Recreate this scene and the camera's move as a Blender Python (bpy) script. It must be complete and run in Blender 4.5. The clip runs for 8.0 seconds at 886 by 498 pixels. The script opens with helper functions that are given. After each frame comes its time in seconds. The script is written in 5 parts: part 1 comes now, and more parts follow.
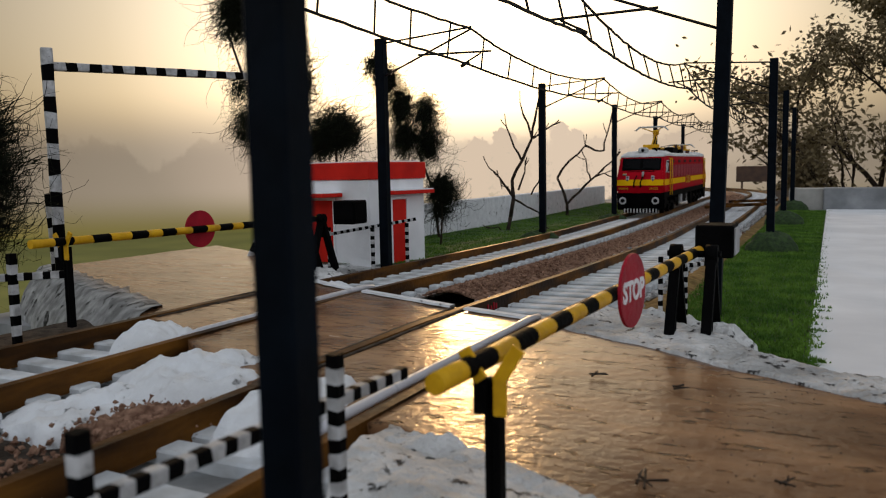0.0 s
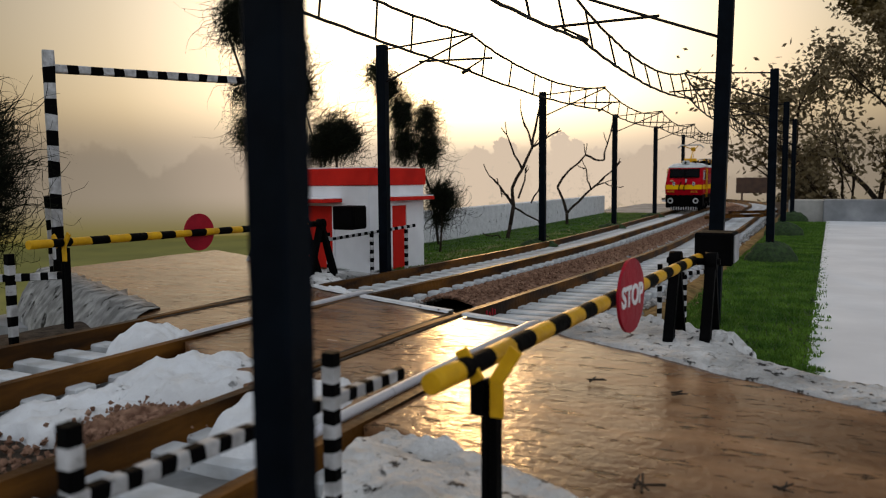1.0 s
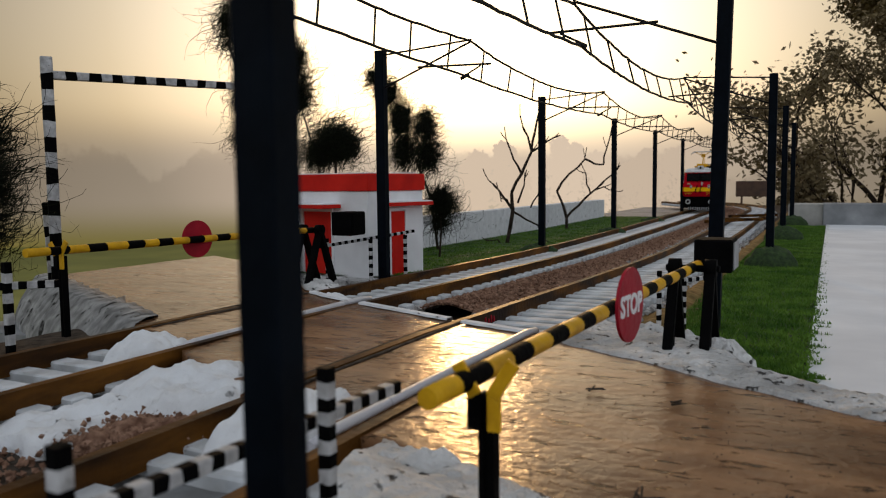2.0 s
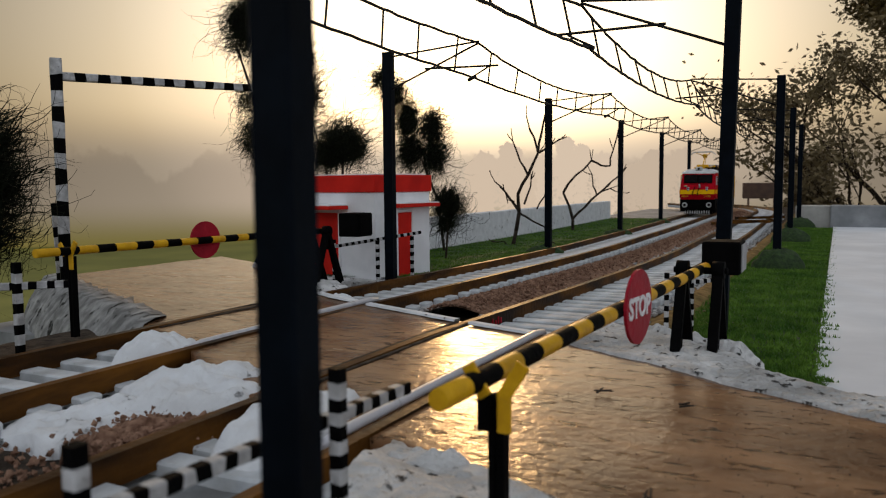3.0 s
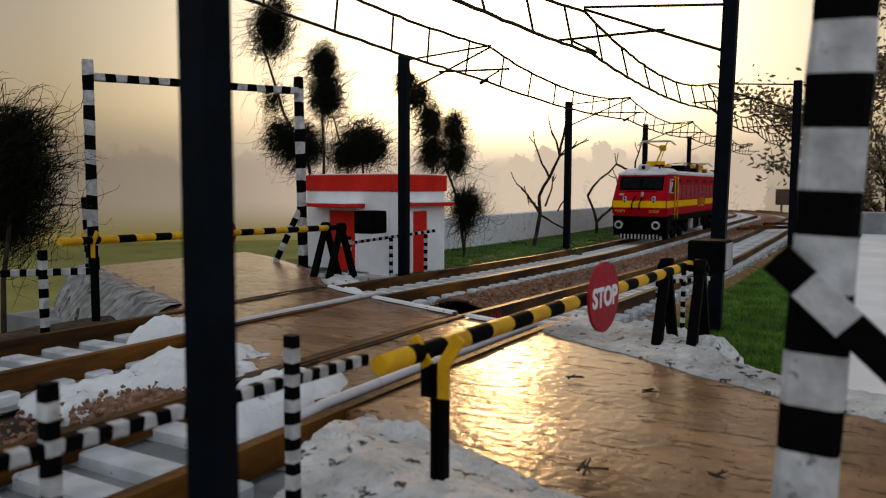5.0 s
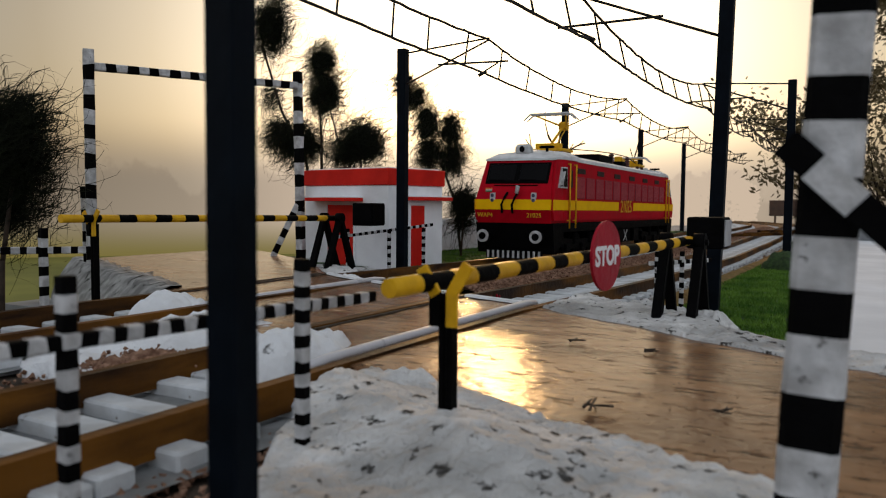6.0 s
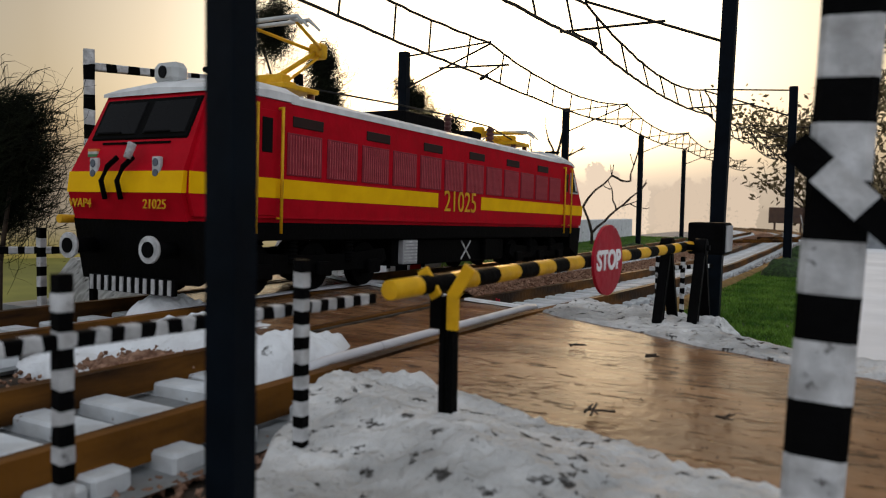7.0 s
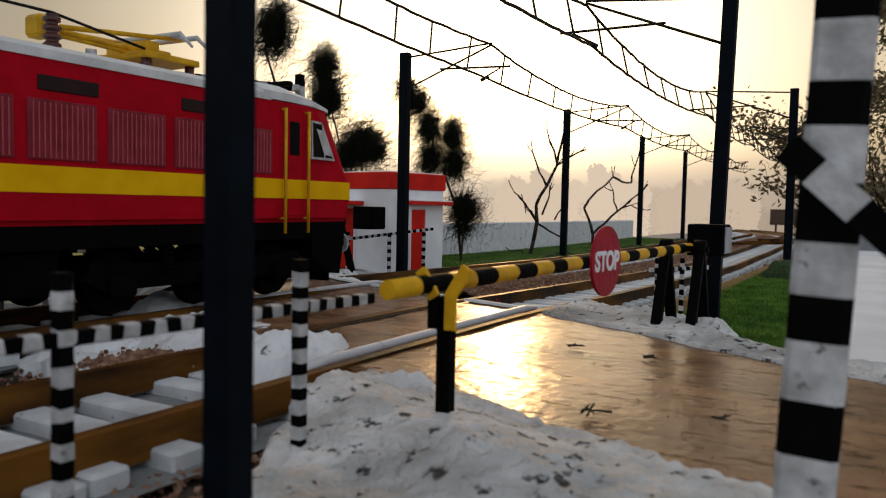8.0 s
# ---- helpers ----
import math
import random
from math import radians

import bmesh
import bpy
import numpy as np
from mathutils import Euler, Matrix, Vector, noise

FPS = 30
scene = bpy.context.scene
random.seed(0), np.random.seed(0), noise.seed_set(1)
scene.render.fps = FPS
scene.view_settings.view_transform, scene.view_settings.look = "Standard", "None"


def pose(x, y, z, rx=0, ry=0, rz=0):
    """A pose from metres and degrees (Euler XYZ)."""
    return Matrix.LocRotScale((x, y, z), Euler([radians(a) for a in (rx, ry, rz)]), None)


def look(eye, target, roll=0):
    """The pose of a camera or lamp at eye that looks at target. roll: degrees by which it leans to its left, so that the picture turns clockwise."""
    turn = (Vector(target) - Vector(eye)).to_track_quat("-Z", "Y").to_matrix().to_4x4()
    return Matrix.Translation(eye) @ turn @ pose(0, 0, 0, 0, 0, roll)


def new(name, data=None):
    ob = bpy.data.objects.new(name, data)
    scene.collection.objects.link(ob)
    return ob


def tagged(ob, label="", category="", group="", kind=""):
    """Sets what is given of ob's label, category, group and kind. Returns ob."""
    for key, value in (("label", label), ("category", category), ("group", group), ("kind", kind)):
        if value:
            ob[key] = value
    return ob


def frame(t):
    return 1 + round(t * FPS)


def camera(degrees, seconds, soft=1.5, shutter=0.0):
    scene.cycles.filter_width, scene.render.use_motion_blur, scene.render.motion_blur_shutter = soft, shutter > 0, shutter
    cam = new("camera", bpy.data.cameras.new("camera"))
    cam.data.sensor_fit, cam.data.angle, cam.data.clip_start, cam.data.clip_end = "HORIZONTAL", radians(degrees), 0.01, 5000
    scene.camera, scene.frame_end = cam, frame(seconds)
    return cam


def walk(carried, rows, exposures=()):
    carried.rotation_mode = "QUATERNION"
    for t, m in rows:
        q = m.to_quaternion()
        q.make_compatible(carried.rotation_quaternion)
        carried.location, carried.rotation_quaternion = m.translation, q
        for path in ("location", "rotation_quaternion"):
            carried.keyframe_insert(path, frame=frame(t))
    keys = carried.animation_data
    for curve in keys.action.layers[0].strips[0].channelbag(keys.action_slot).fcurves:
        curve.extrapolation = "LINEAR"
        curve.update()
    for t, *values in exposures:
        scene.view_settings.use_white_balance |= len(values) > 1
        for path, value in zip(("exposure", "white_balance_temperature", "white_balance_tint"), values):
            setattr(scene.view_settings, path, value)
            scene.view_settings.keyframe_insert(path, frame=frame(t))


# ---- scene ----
cam = camera(58.9, 8.0, soft=1.1)
cam.data.dof.use_dof = True
cam.data.dof.focus_distance = 0.8
cam.data.dof.aperture_fstop = 23.0
PATH = [
    (0, (0.513, -0.868, 0.115), (-0.372, 0.914, -0.085), -1.1),
    (0.5, (0.513, -0.869, 0.113), (-0.367, 0.918, -0.067), -0.6),
    (1, (0.513, -0.867, 0.112), (-0.372, 0.918, -0.066), -0.5),
    (1.5, (0.513, -0.864, 0.114), (-0.369, 0.924, -0.058), -0.6),
    (3, (0.512, -0.866, 0.115), (-0.386, 0.914, -0.051), -0.5),
    (3.5, (0.506, -0.867, 0.111), (-0.397, 0.91, -0.053), -0.4),
    (4, (0.507, -0.869, 0.109), (-0.402, 0.906, -0.055), -0.5),
    (4.2, (0.518, -0.871, 0.118), (-0.382, 0.908, -0.044), -0.5),
    (5.3, (0.554, -0.879, 0.102), (-0.438, 0.851, -0.056), 0.4),
    (5.5, (0.552, -0.878, 0.094), (-0.429, 0.857, -0.063), 0.6),
    (6, (0.55, -0.885, 0.081), (-0.414, 0.864, -0.039), 0.5),
    (6.5, (0.548, -0.883, 0.079), (-0.408, 0.871, -0.031), 0.6),
    (7, (0.548, -0.883, 0.08), (-0.414, 0.867, -0.029), 1.0),
    (7.5, (0.55, -0.884, 0.08), (-0.416, 0.864, -0.026), 1.1),
    (8, (0.55, -0.884, 0.08), (-0.415, 0.864, -0.027), 1.2),
]
walk(cam, [(t, look(eye, target, roll)) for t, eye, target, roll in PATH],
     ((0.0, -0.14), (1.7, -0.20), (3.5, -0.25), (5.3, -0.18), (6.0, -0.12), (7.0, 0.10), (7.5, 0.08), (8.0, -0.16)))

# ---- light ----
SUN = Vector((-0.411, 0.893, 0.185)).normalized()
world = bpy.data.worlds.new("sky")
scene.world = world
world.use_nodes = True
wn, wl = world.node_tree.nodes, world.node_tree.links
wn.clear()
w_out = wn.new("ShaderNodeOutputWorld")
w_bg = wn.new("ShaderNodeBackground")
w_sky = wn.new("ShaderNodeTexSky")
w_sky.sky_type = "NISHITA"
w_sky.sun_disc = False
w_sky.sun_elevation = math.asin(SUN.z)
w_sky.sun_rotation = math.atan2(SUN.x, SUN.y)
w_sky.air_density, w_sky.dust_density, w_sky.ozone_density = 1.0, 6.0, 1.0
w_co = wn.new("ShaderNodeTexCoord")
w_dot = wn.new("ShaderNodeVectorMath")
w_dot.operation = "DOT_PRODUCT"
w_dot.inputs[1].default_value = SUN
wl.new(w_co.outputs["Generated"], w_dot.inputs[0])
w_ramp = wn.new("ShaderNodeValToRGB")
w_map = wn.new("ShaderNodeMapRange")
w_map.inputs["From Min"].default_value = -1.0
wl.new(w_dot.outputs["Value"], w_map.inputs["Value"])
wl.new(w_map.outputs["Result"], w_ramp.inputs["Fac"])
for k, (p, c) in enumerate(((0.0, (0.74, 0.76, 0.80)), (0.40, (0.66, 0.69, 0.73)), (0.58, (0.37, 0.395, 0.44)), (0.76, (0.30, 0.295, 0.28)),
                            (0.93, (0.170, 0.140, 0.102)), (0.957, (0.28, 0.25, 0.205)), (0.978, (0.445, 0.435, 0.40)), (0.99, (0.63, 0.62, 0.585)), (1.0, (0.71, 0.70, 0.67)))):
    e = w_ramp.color_ramp.elements[k] if k < 2 else w_ramp.color_ramp.elements.new(p)
    e.position, e.color = p, (*c, 1)
w_mul = wn.new("ShaderNodeMix")
w_mul.data_type, w_mul.blend_type = "RGBA", "ADD"
w_mul.inputs["Factor"].default_value = 0.038
wl.new(w_ramp.outputs["Color"], w_mul.inputs["A"])
wl.new(w_sky.outputs["Color"], w_mul.inputs["B"])
wl.new(w_mul.outputs["Result"], w_bg.inputs["Color"])
w_bg.inputs["Strength"].default_value = 1.0
wl.new(w_bg.outputs["Background"], w_out.inputs["Surface"])

sun = new("sun", bpy.data.lights.new("sun", "SUN"))
sun.data.energy = 0.78
sun.data.angle = radians(3.0)
sun.data.color = (1.0, 0.55, 0.21)
sun.matrix_world = look(SUN * 40, (0, 0, 0))
scene.view_settings.exposure = 0.0


# ---- materials ----
def mat(name, a, b=None, scale=40.0, rough=0.7, bump=0.0, bscale=200.0, metal=0.0, spec=0.5, stain=None, smix=0.3, sscale=9.0, coat=0.0, random_tint=0.0, pits=None, stretch=None, tint=None, depth=0.002):
    """Two-tone grain, an optional stain at a larger scale, and a fine relief."""
    m = bpy.data.materials.new(name)
    m.use_nodes = True
    n, l = m.node_tree.nodes, m.node_tree.links
    p = n["Principled BSDF"]
    co = n.new("ShaderNodeTexCoord")
    at = n.new("ShaderNodeMapping")
    at.inputs["Scale"].default_value = stretch or (1, 1, 1)
    l.new(co.outputs["Object"], at.inputs["Vector"])
    t = n.new("ShaderNodeTexNoise")
    t.inputs["Scale"].default_value, t.inputs["Detail"].default_value = scale, 6
    l.new(at.outputs["Vector"], t.inputs["Vector"])
    r = n.new("ShaderNodeValToRGB")
    r.color_ramp.elements[0].position, r.color_ramp.elements[1].position = 0.35, 0.65
    r.color_ramp.elements[0].color = (*a, 1)
    r.color_ramp.elements[1].color = (*(b or a), 1)
    l.new(t.outputs["Fac"], r.inputs["Fac"])
    col = r.outputs["Color"]
    if stain:
        t2 = n.new("ShaderNodeTexNoise")
        t2.inputs["Scale"].default_value, t2.inputs["Detail"].default_value = sscale, 8
        l.new(at.outputs["Vector"], t2.inputs["Vector"])
        mr = n.new("ShaderNodeMapRange")
        mr.inputs["From Min"].default_value, mr.inputs["From Max"].default_value = 0.45, 0.7
        mr.inputs["To Max"].default_value = smix
        l.new(t2.outputs["Fac"], mr.inputs["Value"])
        mx = n.new("ShaderNodeMix")
        mx.data_type = "RGBA"
        l.new(mr.outputs["Result"], mx.inputs["Factor"])
        l.new(col, mx.inputs["A"])
        mx.inputs["B"].default_value = (*stain, 1)
        col = mx.outputs["Result"]
    hole = None
    if pits:
        colour, psc, p0, p1 = pits
        t4 = n.new("ShaderNodeTexNoise")
        t4.inputs["Scale"].default_value, t4.inputs["Detail"].default_value, t4.inputs["Roughness"].default_value = psc, 8, 0.65
        l.new(at.outputs["Vector"], t4.inputs["Vector"])
        mr4 = n.new("ShaderNodeMapRange")
        mr4.inputs["From Min"].default_value, mr4.inputs["From Max"].default_value = p0, p1
        l.new(t4.outputs["Fac"], mr4.inputs["Value"])
        mx4 = n.new("ShaderNodeMix")
        mx4.data_type = "RGBA"
        l.new(mr4.outputs["Result"], mx4.inputs["Factor"])
        l.new(col, mx4.inputs["A"])
        mx4.inputs["B"].default_value = (*colour, 1)
        col, hole = mx4.outputs["Result"], mr4.outputs["Result"]
    if random_tint:
        oi = n.new("ShaderNodeObjectInfo")
        hs = n.new("ShaderNodeHueSaturation")
        mr2 = n.new("ShaderNodeMapRange")
        mr2.inputs["To Min"].default_value, mr2.inputs["To Max"].default_value = 1 - random_tint, 1 + random_tint
        l.new(oi.outputs["Random"], mr2.inputs["Value"])
        l.new(mr2.outputs["Result"], hs.inputs["Value"])
        l.new(col, hs.inputs["Color"])
        col = hs.outputs["Color"]
    l.new(col, p.inputs["Base Color"])
    rr = n.new("ShaderNodeMapRange")
    rr.inputs["To Min"].default_value, rr.inputs["To Max"].default_value = max(0.02, rough - 0.12), min(1, rough + 0.12)
    l.new(t.outputs["Fac"], rr.inputs["Value"])
    l.new(rr.outputs["Result"], p.inputs["Roughness"])
    p.inputs["Metallic"].default_value = metal
    p.inputs["Specular IOR Level"].default_value = spec
    p.inputs["Coat Weight"].default_value = coat
    if tint:
        p.inputs["Specular Tint"].default_value = (*tint, 1)
    if bump:
        t3 = n.new("ShaderNodeTexNoise")
        t3.inputs["Scale"].default_value, t3.inputs["Detail"].default_value = bscale, 5
        l.new(co.outputs["Object"], t3.inputs["Vector"])
        bn = n.new("ShaderNodeBump")
        bn.inputs["Strength"].default_value, bn.inputs["Distance"].default_value = bump, depth
        if hole:
            sub = n.new("ShaderNodeMath")
            sub.operation = "SUBTRACT"
            l.new(t3.outputs["Fac"], sub.inputs[0])
            l.new(hole, sub.inputs[1])
            l.new(sub.outputs["Value"], bn.inputs["Height"])
        else:
            l.new(t3.outputs["Fac"], bn.inputs["Height"])
        l.new(bn.outputs["Normal"], p.inputs["Normal"])
    return m


# Flat emission on black, for distant things painted in a haze colour.
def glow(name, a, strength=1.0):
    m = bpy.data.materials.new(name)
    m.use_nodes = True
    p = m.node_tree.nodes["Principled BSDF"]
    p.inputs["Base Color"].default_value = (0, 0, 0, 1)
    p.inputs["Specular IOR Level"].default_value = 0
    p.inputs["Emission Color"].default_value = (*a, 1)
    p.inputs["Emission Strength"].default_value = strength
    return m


M_PLASTER = mat("white_plaster", (0.50, 0.50, 0.495), (0.76, 0.76, 0.755), 46, 0.9, 1.0, 150, spec=0.12, stain=(0.22, 0.215, 0.205), smix=0.75, sscale=11, pits=((0.08, 0.076, 0.072), 120, 0.597, 0.65), depth=0.006)
M_ROAD = mat("wet_brown_road", (0.165, 0.080, 0.037), (0.290, 0.155, 0.076), 34, 0.23, 0.50, 170, spec=0.085, stain=(0.075, 0.038, 0.020), smix=0.8, sscale=11, pits=((0.030, 0.015, 0.009), 85, 0.58, 0.64), tint=(1.0, 0.64, 0.30), stretch=(0.55, 1.6, 1.0), depth=0.0014)
M_RAIL = mat("varnished_wood_rail", (0.018, 0.007, 0.002), (0.165, 0.066, 0.009), 30, 0.55, 0.4, 160, spec=0.10, stain=(0.012, 0.006, 0.003), smix=0.9, sscale=22, stretch=(2.0, 0.4, 2.0))
M_SLEEPER = mat("white_sleeper", (0.50, 0.53, 0.56), (0.68, 0.71, 0.74), 60, 0.8, 0.3, 200, spec=0.15, stain=(0.35, 0.34, 0.32), smix=0.5, sscale=40, random_tint=0.08, pits=((0.2, 0.17, 0.14), 90, 0.66, 0.72))
M_BALLAST = mat("brown_gravel", (0.12, 0.060, 0.038), (0.34, 0.205, 0.140), 160, 0.9, 0.8, 300, spec=0.15)
M_EARTH = mat("dark_earth", (0.025, 0.018, 0.013), (0.08, 0.062, 0.048), 90, 0.95, 1.0, 260, spec=0.15)
M_MAST = mat("blue_black_mast_paint", (0.0010, 0.0024, 0.0045), (0.0024, 0.005, 0.009), 80, 0.5, 0.15, 200, spec=0.05)
M_BLACK = mat("black_paint", (0.0008, 0.0008, 0.0008), (0.0022, 0.0022, 0.0025), 80, 0.65, 0.3, 300, spec=0.04)
M_WHITE = mat("white_paint", (0.38, 0.38, 0.385), (0.60, 0.60, 0.61), 130, 0.65, 0.5, 260, spec=0.2, stain=(0.24, 0.23, 0.22), smix=0.6, sscale=110, pits=((0.10, 0.095, 0.09), 170, 0.63, 0.69))
M_YELLOW = mat("yellow_paint", (0.60, 0.31, 0.006), (0.76, 0.42, 0.010), 70, 0.45, 0.3, 250, spec=0.2, stain=(0.30, 0.15, 0.01), smix=0.5, sscale=60)
M_RED = mat("red_paint", (0.37, 0.002, 0.010), (0.47, 0.003, 0.014), 60, 0.55, 0.15, 250, spec=0.05, stain=(0.30, 0.002, 0.008), smix=0.5, sscale=14)
M_WIRE = mat("black_wire", (0.004, 0.004, 0.004), (0.012, 0.010, 0.008), 80, 0.6, spec=0.2)
M_BARK = mat("dark_twig_bark", (0.018, 0.012, 0.009), (0.045, 0.032, 0.022), 120, 0.9, 0.4, spec=0.2)
M_FIBRE = mat("dark_green_fibre", (0.003, 0.0045, 0.002), (0.010, 0.012, 0.005), 90, 0.9, spec=0.1)
M_GRASS = mat("green_turf_fibre", (0.038, 0.105, 0.010), (0.125, 0.235, 0.030), 30, 0.8, spec=0.2)
M_TURF = mat("green_turf_backing", (0.014, 0.042, 0.007), (0.034, 0.080, 0.014), 60, 0.95, 0.6)
M_FLOOR = mat("whitewashed_floor", (0.70, 0.72, 0.75), (0.80, 0.82, 0.85), 12, 0.9, 0.15, 60, spec=0.08, stain=(0.58, 0.60, 0.63), smix=0.5, sscale=5)
M_CONCRETE = mat("weathered_concrete", (0.2, 0.21, 0.22), (0.32, 0.33, 0.34), 18, 0.85, 0.4, 120, stain=(0.06, 0.06, 0.06), smix=0.7, sscale=6)
M_FIELD = mat("field_grass", (0.16, 0.16, 0.02), (0.24, 0.23, 0.04), 0.3, 0.95, stain=(0.1, 0.1, 0.02), smix=0.5, sscale=0.08)
M_GLASS = mat("dark_window", (0.001, 0.001, 0.0015), (0.003, 0.003, 0.004), 10, 0.3, spec=0.06)
M_BANK = mat("grey_rough_plaster", (0.22, 0.22, 0.215), (0.42, 0.42, 0.41), 70, 0.95, 1.0, 130, spec=0.1, stain=(0.10, 0.10, 0.095), smix=0.6, sscale=40, pits=((0.04, 0.04, 0.035), 55, 0.58, 0.66), depth=0.003)
M_WALL = mat("specked_whitewash", (0.70, 0.71, 0.73), (0.82, 0.83, 0.85), 60, 0.9, 0.9, 140, spec=0.1, pits=((0.40, 0.40, 0.40), 75, 0.60, 0.68), depth=0.003)
M_SOIL = mat("ochre_soil", (0.12, 0.07, 0.025), (0.27, 0.175, 0.07), 70, 0.95, 1.0, 200, spec=0.1, stain=(0.06, 0.07, 0.02), smix=0.6, sscale=25)
M_SNOW = mat("bright_white_plaster", (0.72, 0.74, 0.77), (0.82, 0.84, 0.86), 40, 0.85, 0.8, 130, spec=0.15, stain=(0.5, 0.5, 0.51), smix=0.5, sscale=34, pits=((0.16, 0.155, 0.15), 45, 0.64, 0.69), depth=0.003)
M_SLAB = mat("dusty_grey_board", (0.15, 0.165, 0.175), (0.27, 0.285, 0.295), 50, 0.85, 0.4, 160, stain=(0.10, 0.085, 0.07), smix=0.7, sscale=22)
M_STONE = mat("pale_stone", (0.20, 0.195, 0.19), (0.48, 0.47, 0.46), 70, 0.85, 0.4, 200)
M_PIPE = mat("pale_plastic_pipe", (0.5, 0.5, 0.54), (0.66, 0.66, 0.7), 40, 0.3, 0.1, 100, stain=(0.25, 0.24, 0.23), smix=0.4, sscale=40)
M_GREYP = mat("grey_paint", (0.25, 0.25, 0.26), (0.36, 0.36, 0.37), 60, 0.6, 0.2, 200)
M_GREYL = mat("light_grey_paint", (0.42, 0.43, 0.43), (0.55, 0.56, 0.56), 60, 0.5, 0.1, 200)
M_HUT = mat("hut_whitewash", (0.80, 0.81, 0.83), (0.88, 0.89, 0.91), 25, 0.8, 0.3, 120, spec=0.1, stain=(0.66, 0.66, 0.68), smix=0.45, sscale=18)
M_REDP = mat("bright_red_paint", (0.56, 0.012, 0.006), (0.68, 0.02, 0.010), 30, 0.6, 0.15, 150, spec=0.15, stain=(0.38, 0.008, 0.006), smix=0.5, sscale=20)
M_SIGN = mat("sign_red_paint", (0.32, 0.009, 0.022), (0.40, 0.014, 0.030), 40, 0.5, 0.3, 200, spec=0.12, stain=(0.22, 0.008, 0.02), smix=0.5, sscale=50)
M_YELLOWB = mat("band_yellow_paint", (0.78, 0.42, 0.002), (0.86, 0.49, 0.003), 50, 0.55, 0.1, 200, spec=0.05)
M_ROOF = mat("roof_white_paint", (0.6, 0.61, 0.62), (0.76, 0.77, 0.78), 60, 0.55, 0.2, 200, stain=(0.4, 0.4, 0.4), smix=0.4, sscale=40)
M_LOUVRE = mat("louvre_dark_red", (0.17, 0.012, 0.022), (0.27, 0.028, 0.045), 60, 0.5, spec=0.15)
M_LOUVRE2 = mat("louvre_slat_red", (0.40, 0.06, 0.075), (0.52, 0.11, 0.12), 60, 0.45, spec=0.3)
M_VENT = mat("vent_dark_brown", (0.015, 0.005, 0.004), (0.025, 0.008, 0.007), 60, 0.6, spec=0.2)
M_MAROON = mat("maroon_insulator", (0.05, 0.012, 0.012), (0.08, 0.02, 0.018), 60, 0.35)
M_LENS = mat("dark_lens", (0.05, 0.06, 0.09), (0.08, 0.09, 0.12), 60, 0.2)
M_GREENP = mat("green_paint", (0.02, 0.15, 0.04), None, 60, 0.5)
M_ORANGE = mat("orange_paint", (0.7, 0.2, 0.03), None, 60, 0.5)
M_CLUMP = mat("moss_clump", (0.010, 0.024, 0.006), (0.035, 0.070, 0.016), 160, 0.95, 1.0, 300)
M_BROWN = mat("dark_brown_board", (0.05, 0.025, 0.015), (0.09, 0.045, 0.025), 30, 0.7)
M_CONCRETE2 = mat("pale_concrete", (0.32, 0.31, 0.29), (0.46, 0.45, 0.42), 25, 0.85, 0.3, 120, stain=(0.2, 0.19, 0.17), smix=0.5, sscale=8)
M_LEAF = mat("olive_leaf", (0.10, 0.07, 0.03), (0.17, 0.125, 0.055), 6, 0.8)



# ---- mesh helpers ----
def part(name, bm, material, parent=None, label=""):
    me = bpy.data.meshes.new(name)
    bm.to_mesh(me)
    bm.free()
    for m in material if isinstance(material, (list, tuple)) else (material,):
        me.materials.append(m)
    ob = new(name, me)
    if parent:
        ob.parent = parent
    if label:
        tagged(ob, label)
    return ob


def thing(name, label, category, m=None, group="", kind=""):
    ob = tagged(new(name), label, category, group, kind)
    if m:
        ob.matrix_basis = m
    return ob


def box(bm, lo, hi, m=None, bevel=0.0, mi=0):
    r = bmesh.ops.create_cube(bm, size=1)
    vs = r["verts"]
    lo, hi = Vector(lo), Vector(hi)
    for v in vs:
        v.co = Vector(((lo[k] + hi[k]) / 2 + v.co[k] * (hi[k] - lo[k]) for k in range(3)))
        if m:
            v.co = m @ v.co
    fs = {f for v in vs for f in v.link_faces}
    for f in fs:
        f.material_index = mi
    if bevel:
        es = list({e for v in vs for e in v.link_edges})
        r2 = bmesh.ops.bevel(bm, geom=es, offset=bevel, segments=1, affect="EDGES")
        for f in r2["faces"]:
            f.material_index = mi
    return vs


def tube(bm, a, b, r, r2=None, n=8, mi=0, caps=True):
    a, b = Vector(a), Vector(b)
    d = b - a
    q = d.to_track_quat("Z", "Y")
    ra, rb = [], []
    for k in range(n):
        c = Vector((math.cos(2 * math.pi * k / n), math.sin(2 * math.pi * k / n), 0))
        ra.append(bm.verts.new(a + q @ (c * r)))
        rb.append(bm.verts.new(b + q @ (c * (r if r2 is None else r2))))
    for k in range(n):
        f = bm.faces.new((ra[k], ra[(k + 1) % n], rb[(k + 1) % n], rb[k]))
        f.material_index, f.smooth = mi, n > 5
    if caps:
        bm.faces.new(list(reversed(ra))).material_index = mi
        bm.faces.new(rb).material_index = mi


